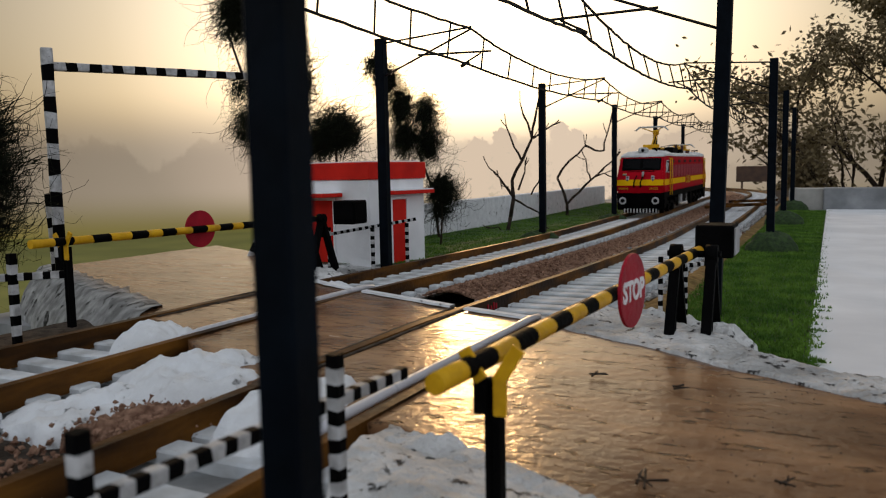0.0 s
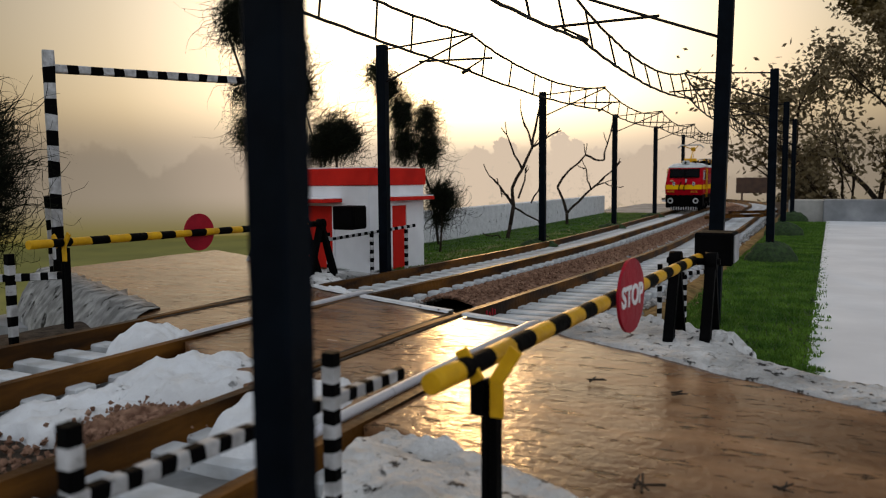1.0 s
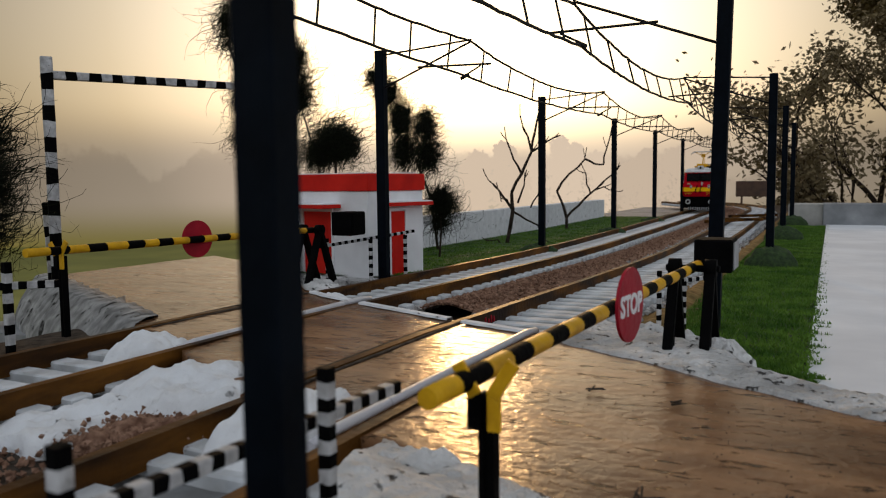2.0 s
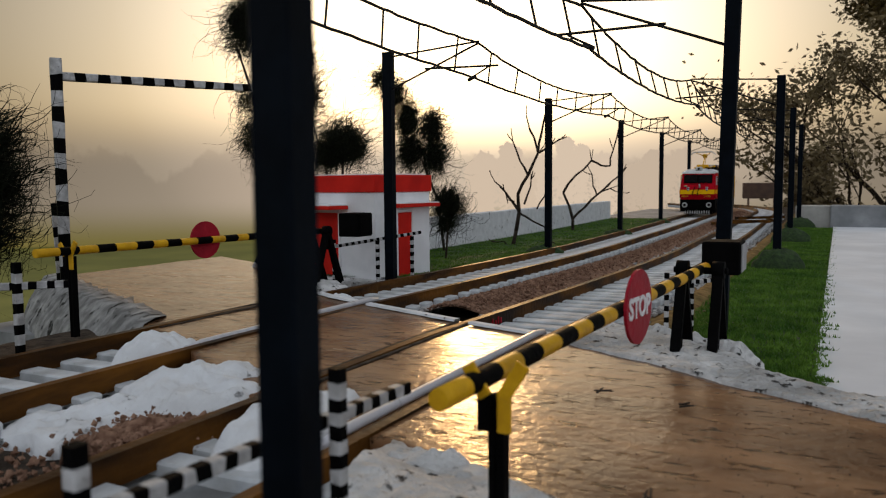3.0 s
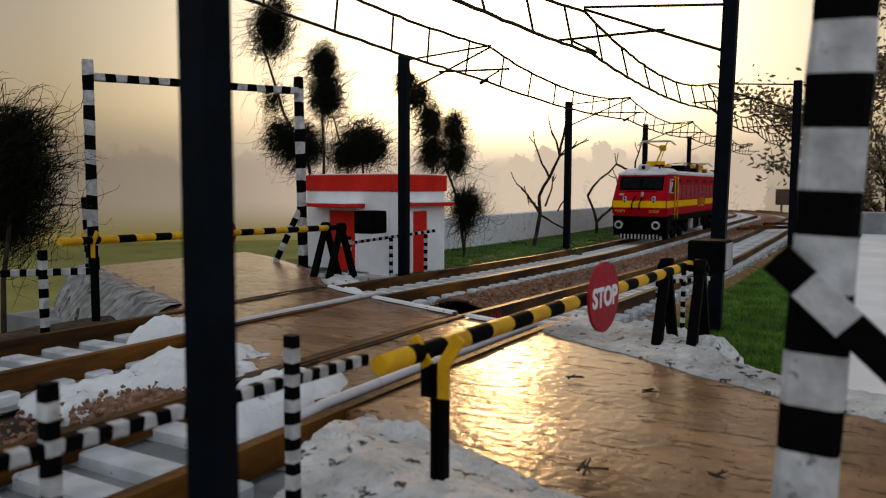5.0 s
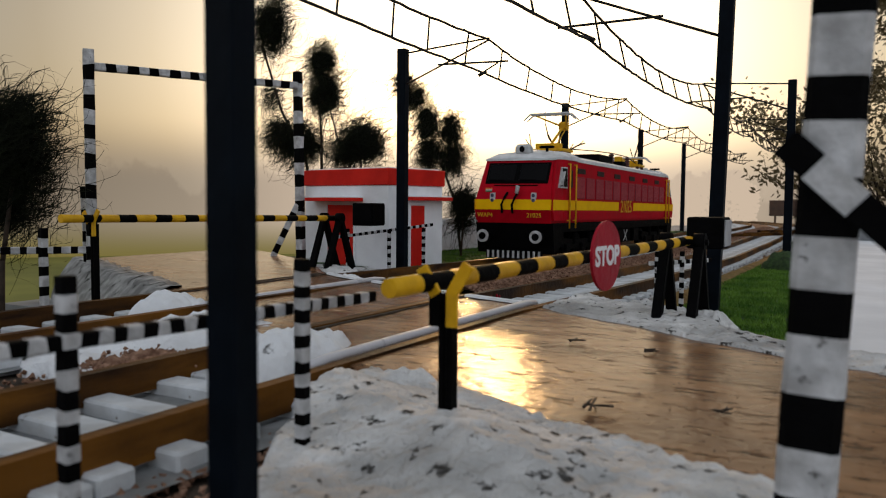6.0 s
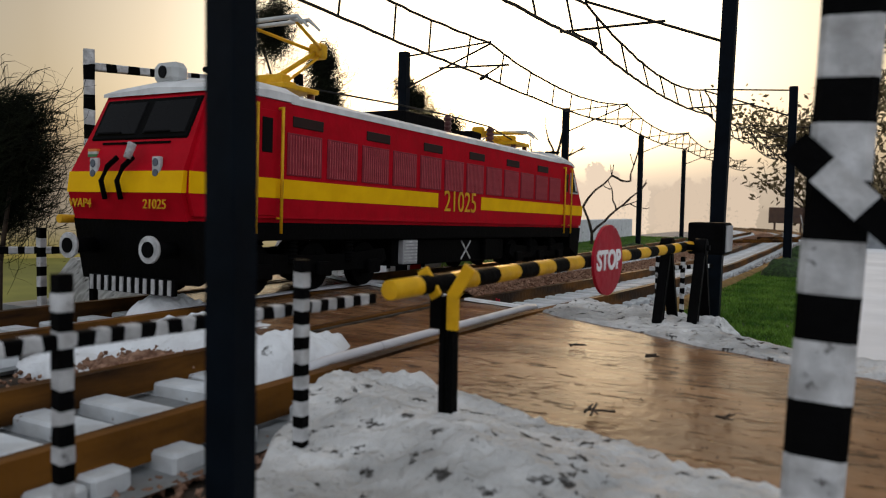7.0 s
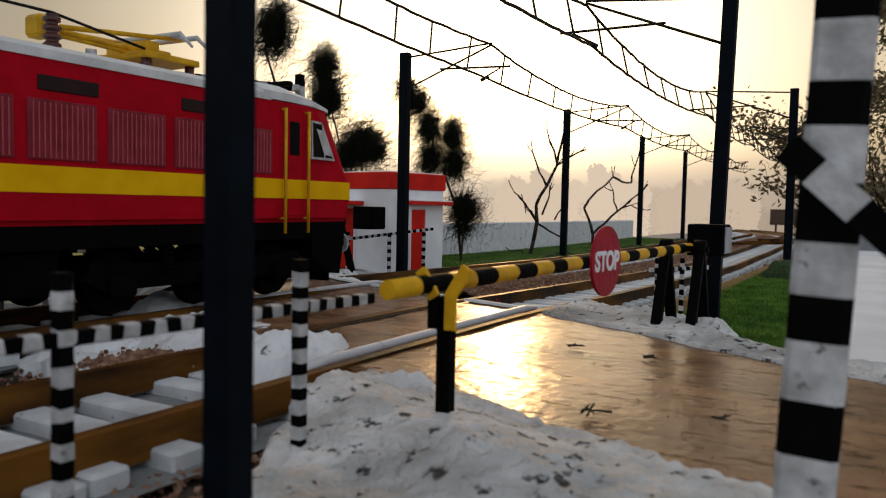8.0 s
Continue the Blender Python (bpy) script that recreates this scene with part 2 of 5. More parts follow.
def path_tube(bm, pts, r, n=5, mi=0):
    """One smooth tube through the points."""
    pts = [Vector(p) for p in pts]
    rings = []
    for k, p in enumerate(pts):
        d = (pts[min(k + 1, len(pts) - 1)] - pts[max(k - 1, 0)]).normalized()
        side = d.cross(Vector((0, 0, 1)) if abs(d.z) < 0.9 else Vector((1, 0, 0))).normalized()
        up = side.cross(d)
        rings.append([bm.verts.new(p + (side * math.cos(2 * math.pi * a / n) + up * math.sin(2 * math.pi * a / n)) * r) for a in range(n)])
    for a, b in zip(rings, rings[1:]):
        for k in range(n):
            f = bm.faces.new((a[k], a[(k + 1) % n], b[(k + 1) % n], b[k]))
            f.material_index, f.smooth = mi, True
    bm.faces.new(list(reversed(rings[0]))).material_index = mi
    bm.faces.new(rings[-1]).material_index = mi


def banded(bm, a, b, w, bands, square=True, n=10, start=0, d=None):
    """One bar from a to b, painted in alternating slots 0 and 1 with slightly uneven bands."""
    a, b = Vector(a), Vector(b)
    up = "Y" if abs((b - a).normalized().y) < 0.9 else "X"
    q = (b - a).to_track_quat("Z", up)
    d = d or w
    if square:
        c = 0.12
        prof = [(w * s * u, d * v * t) for s, t, u, v in ((-1, -1, 0.5, 0.5 - c), (-1, -1, 0.5 - c, 0.5), (1, -1, 0.5 - c, 0.5), (1, -1, 0.5, 0.5 - c),
                                                           (1, 1, 0.5, 0.5 - c), (1, 1, 0.5 - c, 0.5), (-1, 1, 0.5 - c, 0.5), (-1, 1, 0.5, 0.5 - c))]
    else:
        prof = [(w / 2 * math.cos(2 * math.pi * k / n), w / 2 * math.sin(2 * math.pi * k / n)) for k in range(n)]
    cuts = [0.0] + [(k + random.uniform(-0.1, 0.1)) / bands for k in range(1, bands)] + [1.0]
    rings = []
    for u in cuts:
        p, g = a.lerp(b, u), random.uniform(0.96, 1.04)
        tilt = random.uniform(-0.08, 0.08) * w if 0 < u < 1 else 0
        rings.append([bm.verts.new(p + q @ Vector((x * g, y * g, tilt * (1 if x > 0 else -1)))) for x, y in prof])
    m = len(prof)
    for k in range(bands):
        for j in range(m):
            f = bm.faces.new((rings[k][j], rings[k][(j + 1) % m], rings[k + 1][(j + 1) % m], rings[k + 1][j]))
            f.material_index, f.smooth = (k + start) % 2, not square
    bm.faces.new(list(reversed(rings[0]))).material_index = start % 2
    bm.faces.new(rings[-1]).material_index = (bands - 1 + start) % 2


def lerp_table(table, x):
    if x <= table[0][0]:
        return table[0][1]
    for (x0, y0), (x1, y1) in zip(table, table[1:]):
        if x <= x1:
            return y0 + (y1 - y0) * (x - x0) / (x1 - x0)
    return table[-1][1]


# the line falls slightly past the crossing
FALL = ((-0.35, 0.0), (0.0, -0.008), (0.3, -0.014), (0.7, -0.02), (1.3, -0.021), (2.0, -0.016), (4.0, -0.012))


def fall(y):
    return lerp_table(FALL, y)


BEND = ((0.45, 0.0), (0.8, -0.006), (1.1, -0.013), (1.8, -0.021), (2.3, -0.030), (2.7, -0.036), (4.0, -0.05))


def bend(y):
    """The line drifts to the left past the crossing, then curves away."""
    return lerp_table(BEND, y) - 0.28 * max(0.0, y - 2.7) ** 2


RAILS = (0.014, 0.105, 0.236, 0.320)
# road edges: the far one and the near one, as y over x
FAR = ((-0.40, 0.12), (-0.28, 0.06), (-0.1, -0.06), (0.0, -0.17), (0.05, -0.2), (0.12, -0.232), (0.24, -0.28), (0.32, -0.307),
       (0.354, -0.337), (0.398, -0.358), (0.437, -0.384), (0.471, -0.406), (0.53, -0.44), (0.7, -0.52), (1.0, -0.66))
NEAR = ((-0.40, -0.2), (-0.3, -0.255), (-0.1, -0.35), (0.0, -0.403), (0.1, -0.455), (0.17, -0.505), (0.24, -0.545), (0.318, -0.567),
        (0.387, -0.592), (0.451, -0.621), (0.519, -0.649), (0.7, -0.73), (1.0, -0.86))


def grid(xs, ys, zf):
    bm = bmesh.new()
    rows = [[bm.verts.new((x, y, zf(x, y))) for x in xs] for y in ys]
    for a, b in zip(rows, rows[1:]):
        for k in range(len(xs) - 1):
            f = bm.faces.new((a[k], a[k + 1], b[k + 1], b[k]))
            f.smooth = True
    return bm


def steps(a, b, n):
    return [a + (b - a) * k / n for k in range(n + 1)]


# ---- distance ----

def haze():
    """Morning haze in the distance, painted as emission on the backdrop: brighter towards the sun, thinner upwards,
    with dim rows of trees in it.
    """
    m = bpy.data.materials.new("painted_haze")
    m.use_nodes = True
    n, l = m.node_tree.nodes, m.node_tree.links
    n.clear()

    def math_node(op, a, b=0.0, clamp=False):
        k = n.new("ShaderNodeMath")
        k.operation, k.use_clamp = op, clamp
        for i, v in enumerate((a, b)):
            if isinstance(v, (int, float)):
                k.inputs[i].default_value = v
            else:
                l.new(v, k.inputs[i])
        return k.outputs["Value"]
    co = n.new("ShaderNodeTexCoord")
    sep = n.new("ShaderNodeSeparateXYZ")
    l.new(co.outputs["Object"], sep.inputs[0])
    z = sep.outputs["Z"]
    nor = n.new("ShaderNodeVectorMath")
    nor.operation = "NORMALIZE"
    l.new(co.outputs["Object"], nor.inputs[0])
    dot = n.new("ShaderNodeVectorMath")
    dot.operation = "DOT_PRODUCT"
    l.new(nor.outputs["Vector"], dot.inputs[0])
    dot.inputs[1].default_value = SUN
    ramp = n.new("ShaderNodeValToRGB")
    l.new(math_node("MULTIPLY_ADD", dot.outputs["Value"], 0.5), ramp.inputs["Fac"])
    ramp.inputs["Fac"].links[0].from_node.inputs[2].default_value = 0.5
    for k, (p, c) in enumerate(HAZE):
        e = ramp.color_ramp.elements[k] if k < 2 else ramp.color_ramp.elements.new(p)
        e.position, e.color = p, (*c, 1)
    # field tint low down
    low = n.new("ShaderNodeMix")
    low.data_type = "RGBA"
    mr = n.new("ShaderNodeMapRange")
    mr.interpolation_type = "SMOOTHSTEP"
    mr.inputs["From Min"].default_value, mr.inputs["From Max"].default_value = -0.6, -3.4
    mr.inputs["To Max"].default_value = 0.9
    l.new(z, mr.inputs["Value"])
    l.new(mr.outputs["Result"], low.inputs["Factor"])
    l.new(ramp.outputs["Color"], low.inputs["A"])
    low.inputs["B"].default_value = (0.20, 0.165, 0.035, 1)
    # tree rows, painted as darker haze
    t1 = n.new("ShaderNodeTexNoise")
    t1.inputs["Scale"].default_value, t1.inputs["Detail"].default_value = 0.16, 2
    flat = n.new("ShaderNodeCombineXYZ")
    l.new(sep.outputs["X"], flat.inputs["X"])
    l.new(sep.outputs["Y"], flat.inputs["Y"])
    l.new(math_node("MULTIPLY", z, 0.25), flat.inputs["Z"])
    l.new(flat.outputs["Vector"], t1.inputs["Vector"])
    t2 = n.new("ShaderNodeTexNoise")
    t2.inputs["Scale"].default_value, t2.inputs["Detail"].default_value = 1.3, 6
    l.new(co.outputs["Object"], t2.inputs["Vector"])
    top = math_node("MULTIPLY_ADD", t1.outputs["Fac"], 9.0)
    top.node.inputs[2].default_value = -2.9
    top = math_node("ADD", top, math_node("MULTIPLY_ADD", t2.outputs["Fac"], 2.2))
    top.node.inputs[1].links[0].from_node.inputs[2].default_value = -1.1
    gap = n.new("ShaderNodeMapRange")
    gap.interpolation_type = "SMOOTHSTEP"
    gap.inputs["From Min"].default_value, gap.inputs["From Max"].default_value = -0.15, 0.45
    l.new(math_node("SUBTRACT", top, z), gap.inputs["Value"])
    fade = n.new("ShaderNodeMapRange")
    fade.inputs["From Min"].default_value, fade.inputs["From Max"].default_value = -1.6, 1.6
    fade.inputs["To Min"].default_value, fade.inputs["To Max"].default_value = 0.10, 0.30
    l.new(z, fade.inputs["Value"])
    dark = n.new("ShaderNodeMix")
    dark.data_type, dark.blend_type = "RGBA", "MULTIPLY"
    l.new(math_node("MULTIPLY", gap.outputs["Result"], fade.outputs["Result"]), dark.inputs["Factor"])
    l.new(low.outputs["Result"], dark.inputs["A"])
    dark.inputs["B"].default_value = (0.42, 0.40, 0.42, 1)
    # The cylinder itself emits the haze colour; nothing scatters light here.
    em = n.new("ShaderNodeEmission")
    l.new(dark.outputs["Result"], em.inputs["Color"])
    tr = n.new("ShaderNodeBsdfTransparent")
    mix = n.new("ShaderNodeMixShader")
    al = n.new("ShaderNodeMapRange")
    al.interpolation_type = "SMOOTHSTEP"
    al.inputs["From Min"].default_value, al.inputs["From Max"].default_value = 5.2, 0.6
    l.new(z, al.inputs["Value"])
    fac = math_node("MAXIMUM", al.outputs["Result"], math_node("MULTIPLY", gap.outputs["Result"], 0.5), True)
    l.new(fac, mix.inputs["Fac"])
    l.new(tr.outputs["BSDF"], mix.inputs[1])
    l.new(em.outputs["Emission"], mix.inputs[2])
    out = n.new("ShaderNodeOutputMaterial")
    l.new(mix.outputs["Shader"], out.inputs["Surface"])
    return m


# Painted haze glow, from away from the sun to towards it.
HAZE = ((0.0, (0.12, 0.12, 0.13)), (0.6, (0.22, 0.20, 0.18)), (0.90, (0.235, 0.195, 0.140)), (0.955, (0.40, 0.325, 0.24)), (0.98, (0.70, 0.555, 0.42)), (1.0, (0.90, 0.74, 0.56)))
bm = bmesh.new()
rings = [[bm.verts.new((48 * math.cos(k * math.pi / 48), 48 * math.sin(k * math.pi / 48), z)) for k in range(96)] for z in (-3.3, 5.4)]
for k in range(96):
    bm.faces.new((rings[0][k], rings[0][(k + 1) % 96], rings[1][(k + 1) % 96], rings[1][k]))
tagged(part("backdrop", bm, haze()), "backdrop painted with glowing morning haze and dim trees over the field", "haze", kind="structure")




def distant_trees(bearing, width, top, tone, seed, count):
    """A clump of trees far out in the haze: crowns of many leaf clumps, the mist painted in as an even glow."""
    rnd = random.Random(seed)
    far = 44.0
    a = radians(bearing)
    out, side = Vector((math.sin(a), math.cos(a), 0)), Vector((math.cos(a), -math.sin(a), 0))
    vs, fs = [], []
    blobs = [(rnd.uniform(-1, 1) * width, rnd.uniform(0.25, 1.0) ** 0.6 * top, rnd.uniform(0.35, 0.8)) for _ in range(14)]
    for u, h, r in blobs:
        h *= 1 - 0.5 * (abs(u) / width) ** 2
        for _ in range(count):
            d = Vector((rnd.gauss(0, 1), rnd.gauss(0, 1), rnd.gauss(0, 1))).normalized() * r * rnd.random() ** 0.4
            c = out * (far + d.y) + side * (u + d.x) + Vector((0, 0, h - r + d.z))
            if rnd.random() < 0.5:
                c.z -= rnd.random() ** 1.5 * (h + 2.5)
            t = side * rnd.uniform(0.05, 0.13)
            w = Vector((0, 0, rnd.uniform(0.05, 0.13)))
            k = len(vs)
            vs += [c - t, c - w, c + t, c + w]
            fs.append((k, k + 1, k + 2, k + 3))
    me = bpy.data.meshes.new("distant_trees")
    me.from_pydata(vs, [], fs)
    # Emission in the haze colour stands in for light scattered by mist.
    me.materials.append(glow("mist_glow_foliage", tone))
    tagged(new("distant_trees", me), "distant tree crowns glowing in a painted mist colour", "distant trees", kind="structure")


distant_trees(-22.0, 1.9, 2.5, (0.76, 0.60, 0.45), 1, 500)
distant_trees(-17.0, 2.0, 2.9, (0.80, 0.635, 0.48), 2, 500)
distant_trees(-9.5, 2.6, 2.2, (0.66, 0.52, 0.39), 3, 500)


# ---- ground ----
bm = bmesh.new()
R = 900.0
ring = [bm.verts.new((R * math.cos(k * math.pi / 24), R * math.sin(k * math.pi / 24), -3.2)) for k in range(48)]
bm.faces.new(ring)
tagged(part("ground", bm, M_FIELD), "misty green field below the terrace", "ground", kind="structure")

bm = bmesh.new()
box(bm, (-0.13, -3.0, -3.2), (3.5, 4.0, -0.05))
box(bm, (-0.40, -0.30, -3.2), (-0.13, 0.12, -0.05))
box(bm, (-0.52, 0.12, -3.2), (-0.13, 4.0, -0.05))
tagged(part("terrace", bm, M_CONCRETE), "weathered concrete terrace under the model layout", "terrace", kind="structure")


def base_z(x, y):
    n = noise.noise((x * 40, y * 40, 0)) * 0.0016 + noise.noise((x * 120, y * 120, 3)) * 0.0007
    z = -0.020 + fall(y)
    return z + n


bm = grid(steps(-0.128, 0.44, 60), steps(-1.4, 3.9, 330), base_z)
tagged(part("trackbed", bm, M_EARTH), "dark earth trackbed under the two tracks", "trackbed", kind="structure")


# road slab
def road():
    bm = bmesh.new()
    xs = steps(-0.39, 0.98, 130)
    rows = []
    for x in xs:
        y0, y1 = lerp_table(NEAR, x), lerp_table(FAR, x)
        rows.append([bm.verts.new((x, y, noise.noise((x * 25, y * 25, 1)) * 0.0008 - 0.0005)) for y in steps(y0, y1, 26)])
    for a, b in zip(rows, rows[1:]):
        for k in range(26):
            f = bm.faces.new((a[k], b[k], b[k + 1], a[k + 1]))
            f.smooth = True
    r = bmesh.ops.extrude_face_region(bm, geom=list(bm.faces))
    bmesh.ops.translate(bm, vec=(0, 0, -0.025), verts=[v for v in r["geom"] if isinstance(v, bmesh.types.BMVert)])
    return part("road", bm, M_ROAD)


tagged(road(), "wet brown mud-coloured road over the level crossing", "road", kind="structure")


def plaster_z(x, y):
    d = min(abs(y - lerp_table(NEAR, x)), abs(y - lerp_table(FAR, x)))
    r = noise.noise((x * 90, y * 90, 8))
    q = noise.noise((x * 170, y * 170, 2))
    return 0.0015 + noise.noise((x * 28, y * 28, 5)) * 0.0034 + r * 0.0015 - 0.006 * max(0.0, r - 0.30) + q * 0.0010 - 0.004 * max(0.0, q - 0.30) + noise.noise((x * 330, y * 330, 1)) * 0.0008


SHOULDER = ((-1.0, 0.47), (-0.8, 0.428), (-0.704, 0.386), (-0.673, 0.370), (-0.624, 0.347), (-0.56, 0.333))


def verge_drop(x, y):
    """The plaster breaks off in a ragged slope towards the track."""
    edge = lerp_table(SHOULDER, y) + 0.006 * noise.noise((x * 45, y * 45, 11)) + 0.003 * noise.noise((x * 130, y * 130, 4))
    u = max(0.0, min(1.0, (edge - x) / 0.012))
    return 0.032 * u * u * (3 - 2 * u) - verge_rise(x, y)


RIDGE = ((0.008, 0.0), (0.03, 0.006), (0.05, 0.0065), (0.085, -0.002), (0.2, -0.004))


def verge_rise(x, y):
    """A low ridge of plaster that runs beside the road and flattens away from the track."""
    return lerp_table(RIDGE, lerp_table(NEAR, x) - y) * lerp_table(((0.44, 1.0), (0.52, 0.35)), x)


# whitewashed plaster on the near side of the road
bm = bmesh.new()
rows = []
for x in steps(0.335, 0.9, 300):
    y1 = lerp_table(NEAR, x) + 0.008 + 0.004 * noise.noise((x * 30, 0, 0)) + 0.002 * noise.noise((x * 140, 0, 3))
    rows.append([bm.verts.new((x, y, plaster_z(x, y) * (0.0 if k == 0 else 1.0) - (0.0035 if k == 0 else 0) - verge_drop(x, y))) for k, y in enumerate(steps(y1, -1.0, 210))])
for a, b in zip(rows, rows[1:]):
    for k in range(210):
        bm.faces.new((a[k], a[k + 1], b[k + 1], b[k])).smooth = True
tagged(part("verge", bm, M_PLASTER), "rough whitewashed plaster verge beside the road", "verge", kind="structure")

# white strip along the far edge of the road, widening at the gate
WIDE = ((0.33, 0.10), (0.36, 0.10), (0.46, 0.075), (0.475, 0.045), (0.6, 0.05), (1.0, 0.05))
bm = bmesh.new()
rows = []
for x in steps(0.325, 1.0, 260):
    y0 = lerp_table(FAR, x) - 0.005 + 0.003 * noise.noise((x * 40, 7, 0)) + 0.0015 * noise.noise((x * 150, 7, 0))
    w = lerp_table(WIDE, x)
    rows.append([bm.verts.new((x, y0 + w * k / 30, plaster_z(x, y0 + w * k / 30) - (0.0035 if k == 0 else 0.02 if k == 30 else 0))) for k in range(31)])
for a, b in zip(rows, rows[1:]):
    for k in range(30):
        bm.faces.new((a[k], b[k], b[k + 1], a[k + 1])).smooth = True
tagged(part("verge", bm, M_PLASTER), "whitewashed plaster edge under the barrier legs", "verge", kind="structure")

# turf strips and white floor
bm = grid(steps(0.37, 0.496, 16), steps(-0.45, 1.68, 90), lambda x, y: -0.0215 + fall(y) * 0.2 + 0.0012 * noise.noise((x * 30, y * 30, 2)))
tagged(part("turf", bm, M_TURF), "green artificial turf strip beside the track", "turf", kind="structure")
bm = grid(steps(-0.34, -0.008, 20), steps(0.05, 2.1, 90), lambda x, y: -0.004 + fall(y) + 0.002 * noise.noise((x * 30, y * 30, 2)))
tagged(part("turf", bm, M_TURF), "green artificial turf strip under the masts and bare trees", "turf", kind="structure")
bm = bmesh.new()
box(bm, (0.5, -1.3, -0.05), (3.4, 1.72, -0.022))
tagged(part("floor", bm, M_FLOOR), "whitewashed terrace floor beyond the turf", "floor", kind="structure")

# walls
bm = bmesh.new()
box(bm, (-0.275, 0.24, -0.05), (-0.25, 2.04, 0.045), bevel=0.002)
tagged(part("wall_west", bm, M_WALL), "low whitewashed plaster wall behind the bare trees", "wall", kind="structure")
bm = bmesh.new()
box(bm, (0.49, 1.72, -0.05), (3.4, 1.80, 0.041), bevel=0.003)
tagged(part("wall_north", bm, M_CONCRETE), "stained grey concrete parapet", "wall", kind="structure")


# ---- tracks ----
def track(xa, xb, label, level=1.0):
    tr = thing("railway_track", label, "railway track", group="railway tracks")
    for x in (xa, xb):
        bm = bmesh.new()
        ys = steps(-1.5, 3.8, 170)
        prof = ((-0.0045, -0.013), (0.0045, -0.013), (0.0035, 0.0012), (-0.0035, 0.0012))
        rows = [[bm.verts.new((bend(y) + x + p[0] + 0.0008 * noise.noise((y * 6, x * 50, 0)), y, p[1] + level * fall(y))) for p in prof] for y in ys]
        for a, b in zip(rows, rows[1:]):
            for k in range(4):
                bm.faces.new((a[k], a[(k + 1) % 4], b[(k + 1) % 4], b[k]))
        bm.faces.new(rows[0]), bm.faces.new(list(reversed(rows[-1])))
        part("rail", bm, M_RAIL, tr)
    bm = bmesh.new()
    box(bm, (xa - 0.018, -0.0076, -0.012), (xb + 0.015, 0.0076, 0.0), bevel=0.0012)
    first = part("sleeper", bm, M_SLEEPER, tr)
    y = -1.45
    k = 0
    while y < 3.75:
        y += 0.031
        if lerp_table(NEAR, xa) - 0.0 < y < lerp_table(FAR, xb) + 0.02:
            continue
        m = pose(bend(y) + random.uniform(-0.002, 0.002), y, -0.0092 + level * fall(y), 0, 0, random.uniform(-1.5, 1.5))
        if k == 0:
            first.matrix_basis = m
        else:
            o = new("sleeper", first.data)
            o.parent, o.matrix_basis = tr, m
        k += 1
    return tr


track(RAILS[0], RAILS[1], "railway track with brown wooden rails on white sleepers", 0.75)
track(RAILS[2], RAILS[3], "railway track with brown wooden rails on white sleepers")


# ---- masts ----
def mast(x, y, side, z0, top=0.28, tip=0.14, lean=0.0, wide=1.0):
    """side +1: the arm reaches towards +x."""
    th = thing("catenary_mast", "blue-black overhead line mast with a bracket arm", "mast", pose(x, y, z0, 0, lean, 0), "overhead line masts")
    h = top - z0
    bm = bmesh.new()
    box(bm, (-0.0062 * wide, -0.0055 * wide, -0.03), (0.0062 * wide, 0.0055 * wide, h), bevel=0.0006)
    part("post", bm, M_MAST, th)
    bm = bmesh.new()
    tube(bm, (0, 0, h - 0.006), (side * tip, 0, h + 0.003), 0.0012)
    part("stay_tube", bm, M_WIRE, th)
    bm = bmesh.new()
    tube(bm, (0, 0, h - 0.048), (side * tip, 0, h + 0.001), 0.0013)
    part("bracket_tube", bm, M_WIRE, th)
    bm = bmesh.new()
    tube(bm, (side * tip * 0.42, 0, h - 0.024), (side * (tip + 0.025), 0, h - 0.027), 0.0013)
    part("registration_arm", bm, M_WIRE, th)
    bm = bmesh.new()
    tube(bm, (side * (tip + 0.012), 0.0, h - 0.028), (side * (tip - 0.01), 0, h - 0.039), 0.0011)
    tube(bm, (side * (tip - 0.014), -0.001, h - 0.042), (side * (tip - 0.004), 0.001, h - 0.037), 0.0022)
    part("steady_arm", bm, M_WIRE, th)
    return th


L_Y = (0.0, 0.62, 1.235, 1.805, 2.4)
P_Y = (-1.39, -0.757, -0.13, 0.49, 1.1, 1.7)
for y in (-0.62, *L_Y):
    mast(bend(y) * 0.9, y, 1, fall(y) - 0.004, 0.28, 0.125)
for y in P_Y:
    mast(0.4266 if y == P_Y[1] else 0.4195 if y == P_Y[2] else 0.4265 + bend(y), y, -1, -0.02, 0.28, 0.137, 1.2 if y == P_Y[2] else 0.0, 0.70 if y == P_Y[1] else 1.0)


